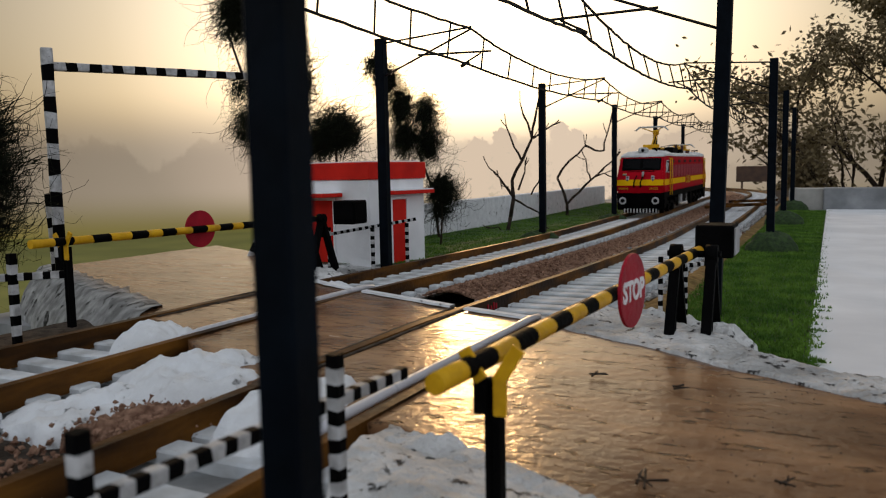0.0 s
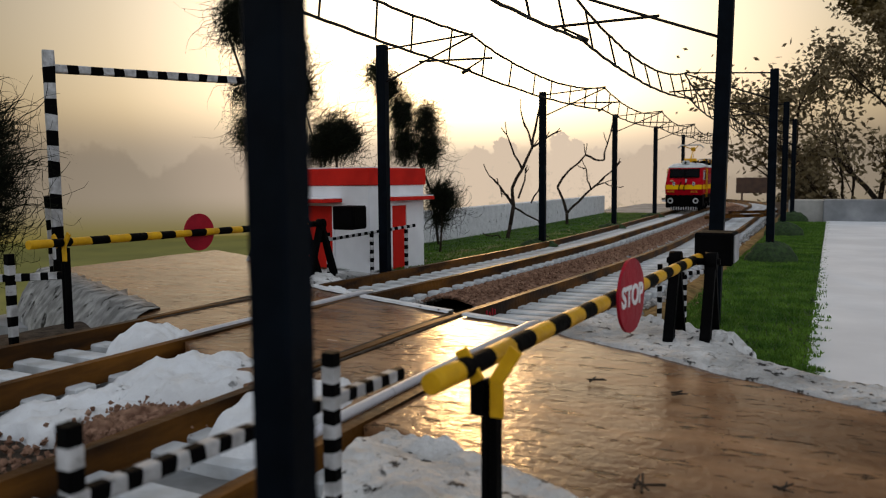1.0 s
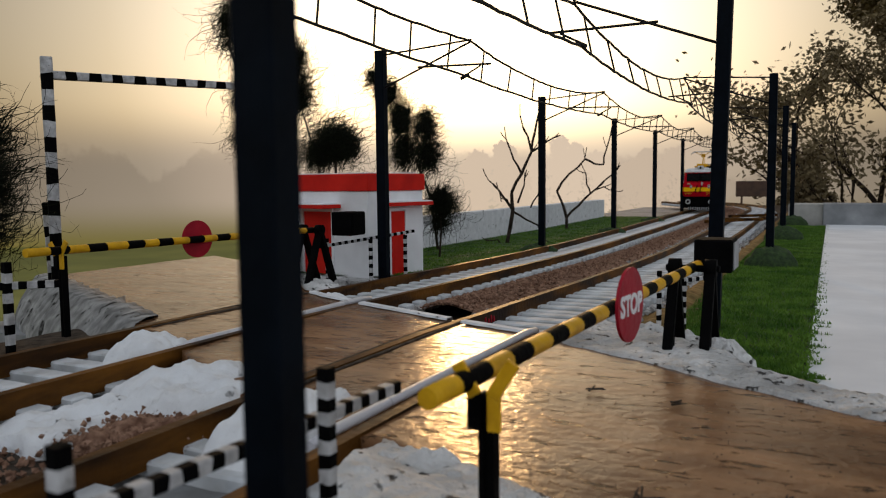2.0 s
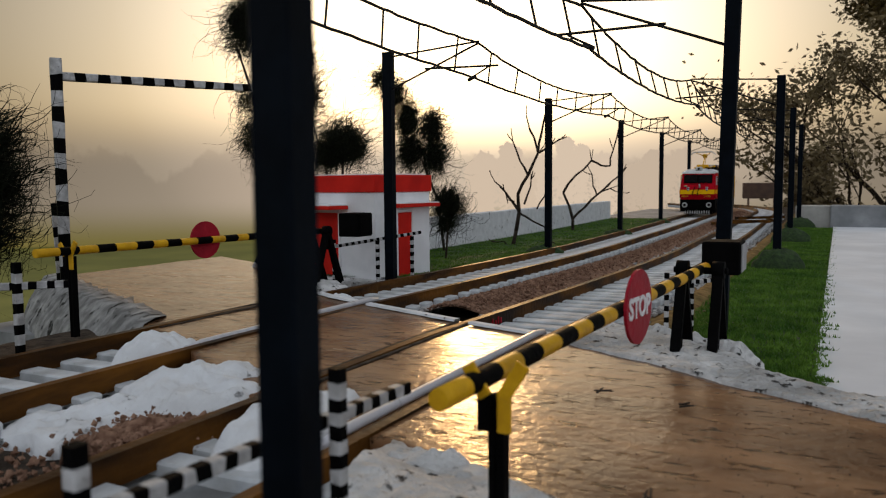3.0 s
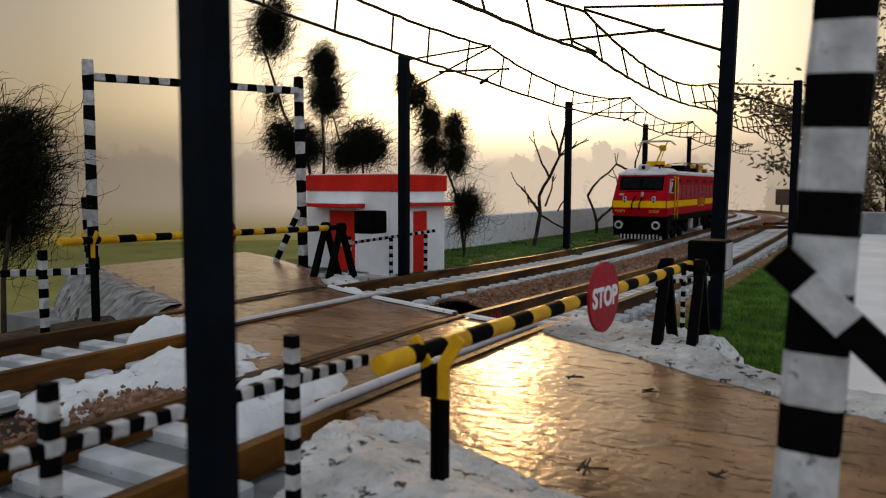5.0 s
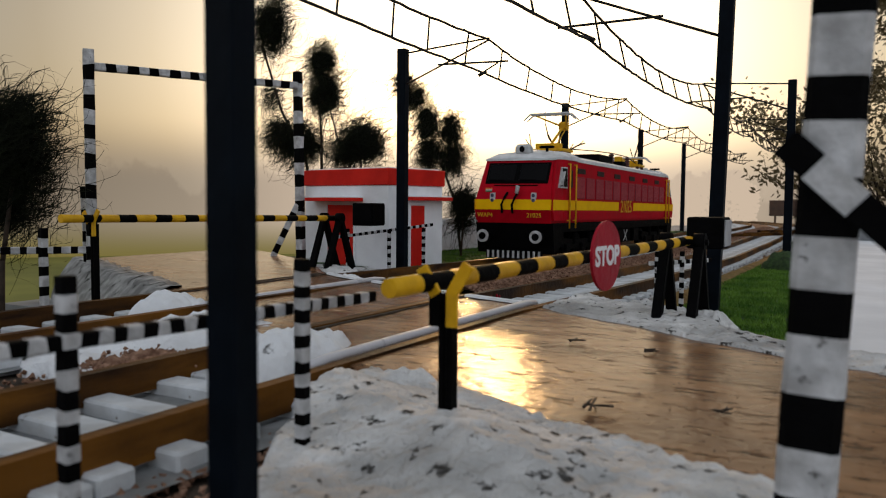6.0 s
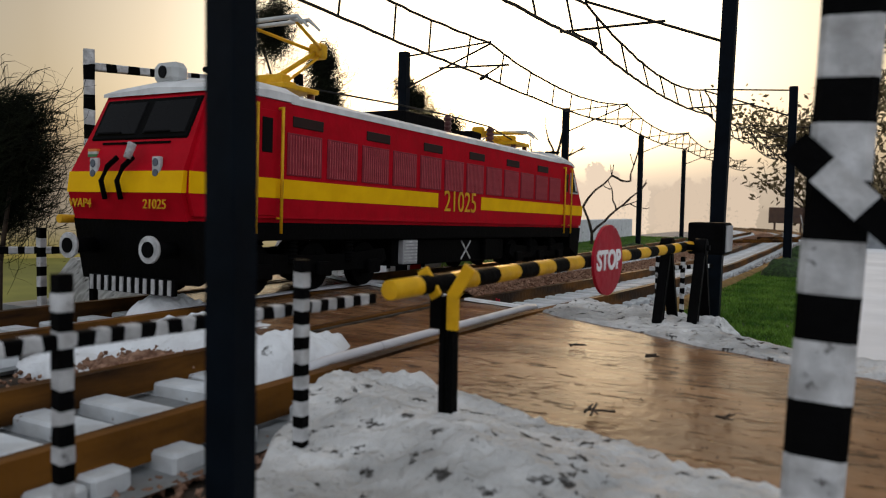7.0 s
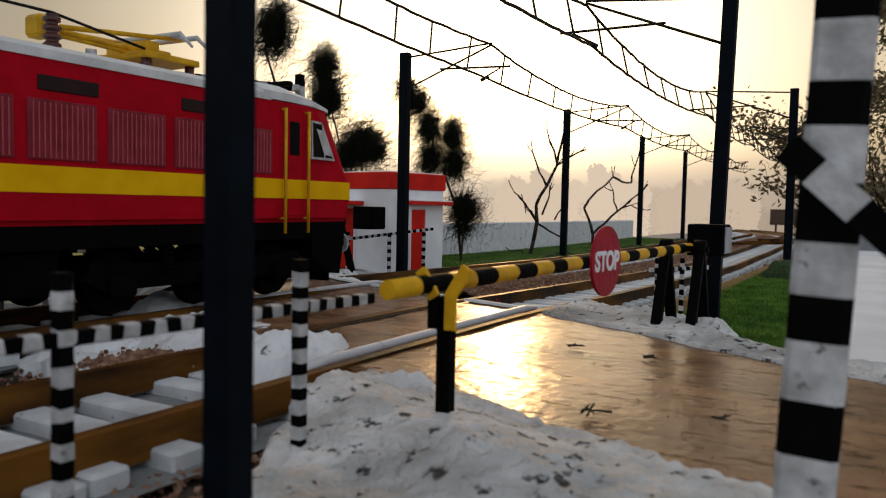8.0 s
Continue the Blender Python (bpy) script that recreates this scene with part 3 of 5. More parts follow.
def catenary(xm, xc, ys, label, raised, dips):
    """Twisted wires between the masts; raised lifts a support, dips are the sags of each span."""
    th = thing("overhead_line", label, "overhead line", group="overhead lines")
    mz, cz = 0.282, 0.241
    for k, (a, b) in enumerate(zip(ys, ys[1:])):
        za, zb = raised[k], raised[k + 1]
        dm, dc = dips[k]

        def spot(x, z, dip, u):
            y = a + (b - a) * u
            return Vector((x + bend(y), y, z + za + (zb - za) * u - dip * 4 * u * (1 - u)))
        for name, x, z, dip, rough in (("messenger_wire", xm, mz, dm, 0.0006), ("contact_wire", xc, cz, dc, 0.0005)):
            bm = bmesh.new()
            path_tube(bm, [spot(x, z, dip, u) + Vector((rough * random.uniform(-1, 1), 0, rough * random.uniform(-1, 1))) for u in steps(0, 1, 40)], 0.0014, 6)
            part(name, bm, M_WIRE, th)
        for j in range(1, 8):
            u = (j - 0.5 + 0.12 * random.uniform(-1, 1)) / 7
            bm = bmesh.new()
            tube(bm, spot(xc, cz, dc, u), spot(xm, mz, dm, u + random.uniform(-0.004, 0.004)), 0.0011, n=5)
            part("dropper", bm, M_WIRE, th)


catenary(0.122, 0.118, (-1.3, -0.62, *L_Y), "black overhead wires with droppers above the track",
         (0.03, 0.026, 0, 0, 0, 0, 0), ((0.017, 0.006), (0.012, 0.005), (0.022, 0.008), (0.022, 0.008), (0.02, 0.007), (0.02, 0.007)))
catenary(0.289, 0.297, P_Y, "black overhead wires with droppers above the track",
         (0, 0, 0, 0, 0, 0), ((0.017, 0.006), (0.017, 0.006), (0.024, 0.012), (0.024, 0.012), (0.022, 0.01)))


# ---- more helpers ----
def text_part(name, words, size, m, material, parent, depth=0.0004, wide=1.0, bold=0.0):
    cu = bpy.data.curves.new(name, "FONT")
    cu.body, cu.size, cu.extrude, cu.offset = words, size, depth, bold
    cu.align_x, cu.align_y = "CENTER", "CENTER"
    tmp = new(name, cu)
    bpy.context.view_layer.update()
    me = bpy.data.meshes.new_from_object(tmp.evaluated_get(bpy.context.evaluated_depsgraph_get()))
    bpy.data.objects.remove(tmp)
    me.materials.clear()
    me.materials.append(material)
    me.transform(m @ Matrix.Diagonal((wide, 1, 1, 1)))
    ob = new(name, me)
    ob.parent = parent
    return ob


def raw(name, verts, faces, material, parent=None):
    me = bpy.data.meshes.new(name)
    me.from_pydata(verts, [], faces)
    me.materials.append(material)
    ob = new(name, me)
    if parent:
        ob.parent = parent
    return ob


def ribbed(bm, x, y, z, pitch, count, r0, r1, n=12):
    """One turned, ribbed column."""
    prof = []
    for k in range(count):
        prof += [(r0, z + k * pitch), (r1, z + (k + 0.25) * pitch), (r1, z + (k + 0.55) * pitch), (r0, z + (k + 0.8) * pitch)]
    prof.append((r0, z + count * pitch))
    rings = [[bm.verts.new((x + r * math.cos(2 * math.pi * a / n), y + r * math.sin(2 * math.pi * a / n), h)) for a in range(n)] for r, h in prof]
    for a, b in zip(rings, rings[1:]):
        for k in range(n):
            bm.faces.new((a[k], a[(k + 1) % n], b[(k + 1) % n], b[k]))
    bm.faces.new(list(reversed(rings[0]))), bm.faces.new(rings[-1])


def prism(bm, prof, x0, x1, mi=0):
    """A profile of (y, z) drawn out from x0 to x1."""
    a = [bm.verts.new((x0, *p)) for p in prof]
    b = [bm.verts.new((x1, *p)) for p in prof]
    n = len(prof)
    for k in range(n):
        bm.faces.new((a[k], a[(k + 1) % n], b[(k + 1) % n], b[k])).material_index = mi
    bm.faces.new(list(reversed(a))).material_index = mi
    bm.faces.new(b).material_index = mi
    bmesh.ops.recalc_face_normals(bm, faces=bm.faces)


# ---- track surroundings ----
for (xa, xb), level in ((RAILS[:2], 0.75), (RAILS[2:], 1.0)):
    bm = bmesh.new()
    ys = steps(-1.45, 3.8, 170)
    rows = [[bm.verts.new((bend(y) + x, y, -0.0160 + level * fall(y) + 0.001 * noise.noise((x * 80, y * 80, 4)))) for x in steps(xa - 0.024, xb + 0.024, 10)] for y in ys]
    for a, b in zip(rows, rows[1:]):
        for k in range(10):
            bm.faces.new((a[k], a[k + 1], b[k + 1], b[k])).smooth = True
    tagged(part("trackbed", bm, M_SLAB), "dusty grey board under the sleepers", "trackbed", kind="structure")


def stones(name, count, place, size, material, label, seed):
    rnd = random.Random(seed)
    vs, fs = [], []
    for _ in range(count):
        x, y, z = place(rnd)
        s = size * rnd.uniform(0.5, 1.5)
        q = Euler((rnd.uniform(0, 6), rnd.uniform(0, 6), rnd.uniform(0, 6))).to_matrix()
        k = len(vs)
        for d in ((1, 0, 0), (-1, 0, 0), (0, 1, 0), (0, -1, 0), (0, 0, 1), (0, 0, -1)):
            vs.append(Vector((x, y, z)) + q @ (Vector(d) * s * rnd.uniform(0.6, 1.2)))
        for a in (0, 1):
            for b in (2, 3):
                for c in (4, 5):
                    fs.append((k + a, k + b, k + c))
    return tagged(raw(name, vs, fs, material), label, "gravel", kind="stuff")


def mid_bed(rnd):
    y = -0.17 + 2.9 * rnd.random() ** 1.5
    u = rnd.gauss(0, 0.35)
    u = max(-1, min(1, u))
    return bend(y) + 0.172 + u * 0.04, y, 0.9 * fall(y) - 0.013 + 0.012 * (1 - u * u)


def rows_bed():
    bm = bmesh.new()
    ys = steps(-0.17, 3.6, 190)
    us = steps(-1, 1, 8)
    rows = [[bm.verts.new((bend(y) + 0.172 + u * 0.044, y, 0.9 * fall(y) - 0.016 + 0.012 * (1 - u * u) + 0.0016 * noise.noise((u * 9, y * 60, 2)))) for u in us] for y in ys]
    for a, b in zip(rows, rows[1:]):
        for k in range(8):
            bm.faces.new((a[k], a[k + 1], b[k + 1], b[k])).smooth = True
    return tagged(part("ballast", bm, M_BALLAST), "reddish brown ballast ridge between the tracks", "ballast", kind="structure")


rows_bed()
stones("gravel", 5200, mid_bed, 0.0019, M_BALLAST, "reddish brown gravel between the tracks", 3)


def pale_edge(rnd):
    y = -0.17 + 2.6 * rnd.random() ** 1.3
    side = rnd.choice((0.132, 0.212, 0.352, -0.012))
    return bend(y) + side + rnd.gauss(0, 0.004), y, 0.88 * fall(y) - 0.012


stones("gravel", 1500, pale_edge, 0.0034, M_STONE, "pale grey stones along the sleeper ends", 4)


def heap(rnd):
    return 0.203 + rnd.gauss(0, 0.011), -0.590 + rnd.gauss(0, 0.017), -0.006


stones("gravel", 700, heap, 0.0016, M_BALLAST, "brown gravel crumbs on the heap", 9)


def near_bed(rnd):
    y = -0.6 - 0.6 * rnd.random()
    return rnd.choice((0.17, 0.355, 0.365, 0.2, 0.06, -0.03)) + rnd.gauss(0, 0.016), y, -0.017


stones("gravel", 6000, near_bed, 0.0018, M_BALLAST, "dark brown gravel beside the rails", 5)


def right_bank(rnd):
    y = -0.2 + 2.3 * rnd.random()
    return 0.372 + rnd.gauss(0, 0.009), y, -0.018 + fall(y) * 0.5


stones("gravel", 1500, right_bank, 0.0018, M_BALLAST, "brown soil crumbs along the turf edge", 6)


bm = bmesh.new()
rows = [[bm.verts.new((0.345 + 0.055 * u, y, -0.0185 + fall(y) * 0.6 + 0.010 * math.sin(math.pi * min(1, u * 1.2)) ** 2 * (1 - 0.5 * u) + 0.002 * noise.noise((u * 6, y * 50, 9)))) for u in steps(0, 1, 8)] for y in steps(-0.21, 3.6, 190)]
for a, b in zip(rows, rows[1:]):
    for k in range(8):
        bm.faces.new((a[k], a[k + 1], b[k + 1], b[k])).smooth = True
tagged(part("bank", bm, M_SOIL), "ochre soil bank between track and turf", "bank", kind="structure")


def mound(name, cx, cy, rx, ry, h, turn, seed, material, label, z0=-0.014, rough=1.8):
    bm = bmesh.new()
    nr, na = 22, 72
    rings = []
    for i in range(nr + 1):
        r = i / nr
        ring = []
        for k in range(na):
            a = 2 * math.pi * k / na
            e = 1 + 0.22 * noise.noise((math.cos(a) * 1.6, math.sin(a) * 1.6, seed))
            x, y = rx * r * e * math.cos(a), ry * r * e * math.sin(a)
            z = h * (1 - r ** 4.0) * (1 - 0.25 * r) + rough * 0.0026 * noise.noise((x * 70, y * 70, seed)) + rough * 0.0016 * noise.noise((x * 190, y * 190, seed)) + rough * 0.0022 * noise.noise((x * 34, y * 34, seed + 7))
            if i == nr:
                z = -0.008
            ring.append(bm.verts.new((x, y, z)))
        rings.append(ring)
    for a, b in zip(rings, rings[1:]):
        for k in range(na):
            bm.faces.new((a[k], b[k], b[(k + 1) % na], a[(k + 1) % na])).smooth = True
    bmesh.ops.remove_doubles(bm, verts=bm.verts, dist=1e-6)
    ob = part(name, bm, material)
    ob.matrix_basis = pose(cx, cy, z0, 0, 0, turn)
    return tagged(ob, label, "plaster mound")


SNOW = "lumpy white plaster ramp at the edge of the crossing"
mound("plaster_ramp", 0.080, -0.463, 0.026, 0.036, 0.0240, -20, 1, M_SNOW, SNOW)
mound("plaster_ramp", 0.178, -0.520, 0.066, 0.052, 0.0200, -32, 2, M_SNOW, SNOW)
mound("plaster_ramp", 0.150, -0.575, 0.034, 0.050, 0.007, -25, 9, M_SNOW, SNOW)
mound("soil_mound", 0.203, -0.590, 0.022, 0.034, 0.011, -10, 12, M_BALLAST, "brown gravel heap beside the white ramp", rough=2.5)
mound("plaster_ramp", 0.276, -0.556, 0.030, 0.052, 0.0260, -4, 3, M_SNOW, SNOW)
mound("plaster_ramp", 0.362, -0.592, 0.045, 0.030, 0.0175, -20, 4, M_PLASTER, "grey-white plaster bank beside the road")
mound("plaster_ramp", 0.058, -0.195, 0.040, 0.016, 0.0150, -18, 5, M_SNOW, SNOW)
mound("plaster_ramp", 0.440, -0.300, 0.034, 0.036, 0.0165, 0, 6, M_PLASTER, "grey-white plaster heap under the barrier legs", rough=2.0)
mound("plaster_ramp", 0.395, -0.250, 0.036, 0.040, 0.0140, 0, 7, M_PLASTER, "grey-white plaster heap beside the track", rough=2.2)
mound("plaster_ramp", -0.04, -0.10, 0.06, 0.035, 0.016, -35, 8, M_PLASTER, "grey-white plaster heap under the far barrier", rough=1.5)

# plaster bank along the road's near side beyond the tracks
bm = bmesh.new()
rows = []
for x in steps(-0.40, 0.0, 44):
    y0 = lerp_table(NEAR, x)
    row = []
    for k, (o, z) in enumerate(((0.045, -0.006), (0.04, 0.0015), (0.02, 0.003), (0.0, 0.001), (-0.015, -0.010), (-0.032, -0.025), (-0.045, -0.042), (-0.05, -0.075))):
        n = noise.noise((x * 60, o * 80, 3)) * 0.005 + noise.noise((x * 160, o * 160, 3)) * 0.0025
        row.append(bm.verts.new((x - o * 0.4, y0 + o + n, z + (n * 0.7 if k else 0))))
    rows.append(row)
for a, b in zip(rows, rows[1:]):
    for k in range(7):
        bm.faces.new((a[k], a[k + 1], b[k + 1], b[k])).smooth = True
tagged(part("bank", bm, M_BANK), "rough grey plaster bank under the road", "bank", kind="structure")

# pale pipes and dark flangeways along the rails in the crossing
for x, y0, y1, z in ((0.0985, -0.455, -0.195, 0.0005), (0.3105, -0.59, -0.295, 0.0015)):
    bm = bmesh.new()
    path_tube(bm, [(x + 0.0012 * noise.noise((y * 9, x, 0)), y, z + (0.0 if y0 + 0.01 < y < y1 - 0.01 else -0.002)) for y in steps(y0, y1, 16)], 0.0028, 10)
    tagged(part("edge_pipe", bm, M_PIPE), "pale grey plastic pipe laid beside the rail", "pipe", group="edge pipes")
for x, dx in ((RAILS[0], 0.0058), (RAILS[2], 0.0058), (RAILS[0], -0.0056), (RAILS[2], -0.0056)):
    bm = bmesh.new()
    y0, y1 = lerp_table(NEAR, x) + 0.006, lerp_table(FAR, x) - 0.006
    box(bm, (x + dx - 0.0017, y0, -0.004), (x + dx + 0.0017, y1, 0.0006), bevel=0.0004)
    tagged(part("flangeway", bm, M_EARTH), "dark groove beside the rail", "groove", kind="structure")

th = thing("paint_mark", "faded red paint strokes on the wooden rail", "paint mark")
for k, (dy, h) in enumerate(((0.0, 0.006), (0.007, 0.004), (0.013, 0.0065), (0.019, 0.005))):
    bm = bmesh.new()
    y = -0.232 + dy
    box(bm, (RAILS[2] + 0.0040, y, -0.0085 + fall(y)), (RAILS[2] + 0.0050, y + 0.0022, -0.0085 + fall(y) + h), bevel=0.0002)
    part("stroke", bm, M_SIGN, th)

# white painted edges of the crossing panels
for x0, x1, off in ((0.022, 0.098, -0.004), (0.112, 0.229, -0.004), (0.244, 0.305, -0.004)):
    bm = bmesh.new()
    rows = []
    for x in steps(x0, x1, 14):
        y = lerp_table(FAR, x) + off
        n = 0.0015 * noise.noise((x * 90, 0, 0))
        rows.append([bm.verts.new((x, y - 0.006 + n, 0.0003)), bm.verts.new((x, y - 0.005 + n, 0.0022)), bm.verts.new((x, y + 0.004, 0.0018)), bm.verts.new((x, y + 0.007, -0.012))])
    for a, b in zip(rows, rows[1:]):
        for k in range(3):
            bm.faces.new((a[k], b[k], b[k + 1], a[k + 1]))
    tagged(part("kerb", bm, M_SNOW), "white painted edge of the crossing panel", "kerb", kind="structure")


# ---- barriers ----
def a_frame(th, x, y, z0, top, spread):
    for s in (-1, 1):
        bm = bmesh.new()
        q = Vector((0, s * spread, top - z0)).to_track_quat("Z", "X")
        L = math.hypot(spread, top - z0)
        box(bm, (-0.0030, -0.0034, 0), (0.0030, 0.0034, L), Matrix.Translation((x, y - s * spread, z0)) @ q.to_matrix().to_4x4(), bevel=0.0005)
        part("leg", bm, M_BLACK, th)


def barrier(label, pivot, tip, post, disc_at, disc_r, gap, front, box_c, words):
    th = thing("level_crossing_barrier", label, "barrier", group="level crossing barriers")
    p, t = Vector(pivot), Vector(tip)
    bm = bmesh.new()
    banded(bm, t, p + (p - t).normalized() * 0.02, 0.0070, 21, False, 12)
    part("boom", bm, (M_YELLOW, M_BLACK), th, "yellow and black striped boom")
    for gx in gap:
        a_frame(th, gx, pivot[1], -0.004, pivot[2] + 0.002, 0.026)
        bm = bmesh.new()
        tube(bm, (gx - 0.004, pivot[1], pivot[2]), (gx + 0.004, pivot[1], pivot[2]), 0.0065, n=20)
        part("pivot_wheel", bm, M_BLACK, th)
    bm = bmesh.new()
    tube(bm, (gap[0] - 0.006, pivot[1], pivot[2]), (gap[1] + 0.006, pivot[1], pivot[2]), 0.0022, n=10)
    part("axle", bm, M_BLACK, th)
    bm = bmesh.new()
    c, h = Vector(box_c), Vector((0.0135, 0.016, 0.0120)) if words else Vector((0.0150, 0.017, 0.0150))
    box(bm, c - h, c + h, bevel=0.0012)
    cw = part("counterweight", bm, M_BLACK, th, "black counterweight box")
    bm = bmesh.new()
    box(bm, c + Vector((h.x, -h.y + 0.003, -h.z + 0.002)), c + Vector((h.x + 0.0012, h.y - 0.002, h.z - 0.002)), bevel=0.0003)
    part("side_plate", bm, M_GREYP if words else M_BLACK, cw)
    # rest
    px, py = post
    bz = t.z - 0.004
    bm = bmesh.new()
    box(bm, (px - 0.0026, py - 0.0026, -0.006), (px - 0.0004, py + 0.0026, bz), bevel=0.0003)
    box(bm, (px + 0.0004, py - 0.0026, -0.006), (px + 0.0028, py + 0.0026, bz - 0.001), bevel=0.0003)
    box(bm, (px - 0.0006, py - 0.0020, -0.006), (px + 0.0006, py + 0.0018, bz - 0.003))
    part("rest_post", bm, M_BLACK, th)
    for s, mtl, up in ((-1, M_BLACK, 0.0105), (1, M_YELLOW, 0.0125)):
        bm = bmesh.new()
        box(bm, (-0.0023, -0.0007, -0.013), (0.0023, 0.0007, 0.0), Matrix.Translation((px + s * 0.0034, py - 0.0034, bz + 0.0015)), bevel=0.0003)
        cheek = part("cheek", bm, mtl, th)
        bm = bmesh.new()
        box(bm, (-0.0023, -0.0008, -0.001), (0.0023, 0.0008, up), Matrix.Translation((px + s * 0.0034, py - 0.0036, bz + 0.0005)) @ pose(0, 0, 0, 0, s * 32, 0), bevel=0.0003)
        part("prong", bm, M_YELLOW, cheek, "yellow prong")
    # disc
    d = p.lerp(t, disc_at)
    m = Matrix.Translation(d + Vector((front, 0, 0.0))) @ pose(0, 0, 0, 90, 0, 90) @ pose(0, 0, 0, 0, -6, 0)
    bm = bmesh.new()
    tube(bm, (0, 0, -0.0008), (0, 0, 0.0008), disc_r, n=40)
    for f in bm.faces:
        f.smooth = False
    bmesh.ops.transform(bm, matrix=m, verts=bm.verts)
    disc = part("sign_disc", bm, M_SIGN, th, "round red stop disc")
    if words:
        text_part("lettering", words, 0.0142, m @ pose(0, -0.0004, 0.0010), M_HUT, disc, 0.0002, 0.92, 0.0005)
    return th


barrier("yellow and black striped level crossing barrier with red stop disc", (0.4270, -0.301, 0.0535), (0.4095, -0.667, 0.0522), (0.4170, -0.6395), 0.476, 0.0188,
        (0.4155, 0.4395), 0.0052, (0.4365, -0.252, 0.0590), "STOP")
barrier("yellow and black striped barrier across the far side of the road", (-0.044, -0.092, 0.0595), (-0.034, -0.474, 0.0645), (-0.037, -0.440), 0.50, 0.0182,
        (-0.058, -0.034), -0.0052, (-0.044, -0.014, 0.0635), "")


# ---- striped posts, gauges and fences ----
def striped(name, th, a, b, w, bands, start=0):
    bm = bmesh.new()
    banded(bm, a, b, w, bands, start=start)
    return part(name, bm, (M_WHITE, M_BLACK), th)


GA, GB = Vector((-0.290, -0.252, 0)), Vector((-0.197, 0.033, 0))
th = thing("height_gauge", "black and white striped height gauge over the road", "height gauge")
striped("post", th, GA + Vector((0, 0, -0.012)), GA + Vector((-0.006, 0.004, 0.262)), 0.0125, 15)
striped("post", th, GB + Vector((0, 0, -0.012)), GB + Vector((-0.006, 0, 0.270)), 0.0115, 15, 1)
striped("crossbeam", th, GA + Vector((-0.004, 0.008, 0.242)), GB + Vector((-0.004, -0.006, 0.249)), 0.0095, 21)
striped("strut", th, GA + Vector((-0.030, 0.018, -0.012)), GA + Vector((-0.022, 0.008, 0.096)), 0.010, 8)
striped("strut", th, GB + Vector((-0.032, -0.030, -0.008)), GB + Vector((-0.004, -0.003, 0.075)), 0.0085, 7)


def fence(label, posts, rail, w, bands, zt, rz):
    th = thing("fence", label, "fence", group="striped fences")
    for x, y, z in posts:
        striped("post", th, (x, y, z), (x, y, zt), w, bands, 1)
    a, b = Vector(rail[0]), Vector(rail[1])
    striped("rail", th, a, b, w * 0.95, max(6, int((b - a).length / (w * 1.05))))
    return th


fence("black and white striped fence beside the near track", ((0.371, -0.758, -0.02), (0.382, -0.678, -0.012)), ((0.364, -0.86, 0.0450), (0.3785, -0.631, 0.0440)), 0.0043, 17, 0.0615, 0.045)
fence("black and white striped fence behind the barrier", ((0.387, -0.208, -0.01), (0.404, -0.19, -0.01)), ((0.382, -0.214, 0.030), (0.424, -0.168, 0.032)), 0.0036, 11, 0.040, 0.03)
fence("black and white striped fence in front of the hut", ((-0.071, -0.024, -0.012), (-0.010, -0.016, -0.014), (-0.006, 0.067, -0.016)), ((-0.093, -0.034, 0.0310), (-0.002, 0.085, 0.0485)), 0.0042, 11, 0.044, 0.04)
fence("black and white striped fence beside the far track", ((-0.066, -0.468, -0.035), (-0.19, -0.60, -0.035)), ((-0.19, -0.60, 0.037), (-0.04, -0.437, 0.037)), 0.0062, 11, 0.056, 0.04)

th = thing("crossing_sign", "black and white striped post with a diagonal warning board", "road sign")
SX, SY = 0.5408, -0.679
striped("post", th, (SX - 0.0042, SY, -0.012), (SX + 0.0052, SY, 0.234), 0.0133, 20, 0)
bm = bmesh.new()
for k, (u0, u1) in enumerate(((-0.0150, -0.0066), (-0.0066, 0.0060), (0.0060, 0.028))):
    box(bm, (u0, -0.0016, -0.0036), (u1, 0.0016, 0.0036), Matrix.Translation((SX + 0.0012, SY - 0.0082, 0.0852)) @ pose(0, 0, 0, 0, 43, 0), mi=1 - k % 2)
bmesh.ops.remove_doubles(bm, verts=bm.verts, dist=1e-5)
part("board", bm, (M_WHITE, M_BLACK), th, "black and white diagonal board")


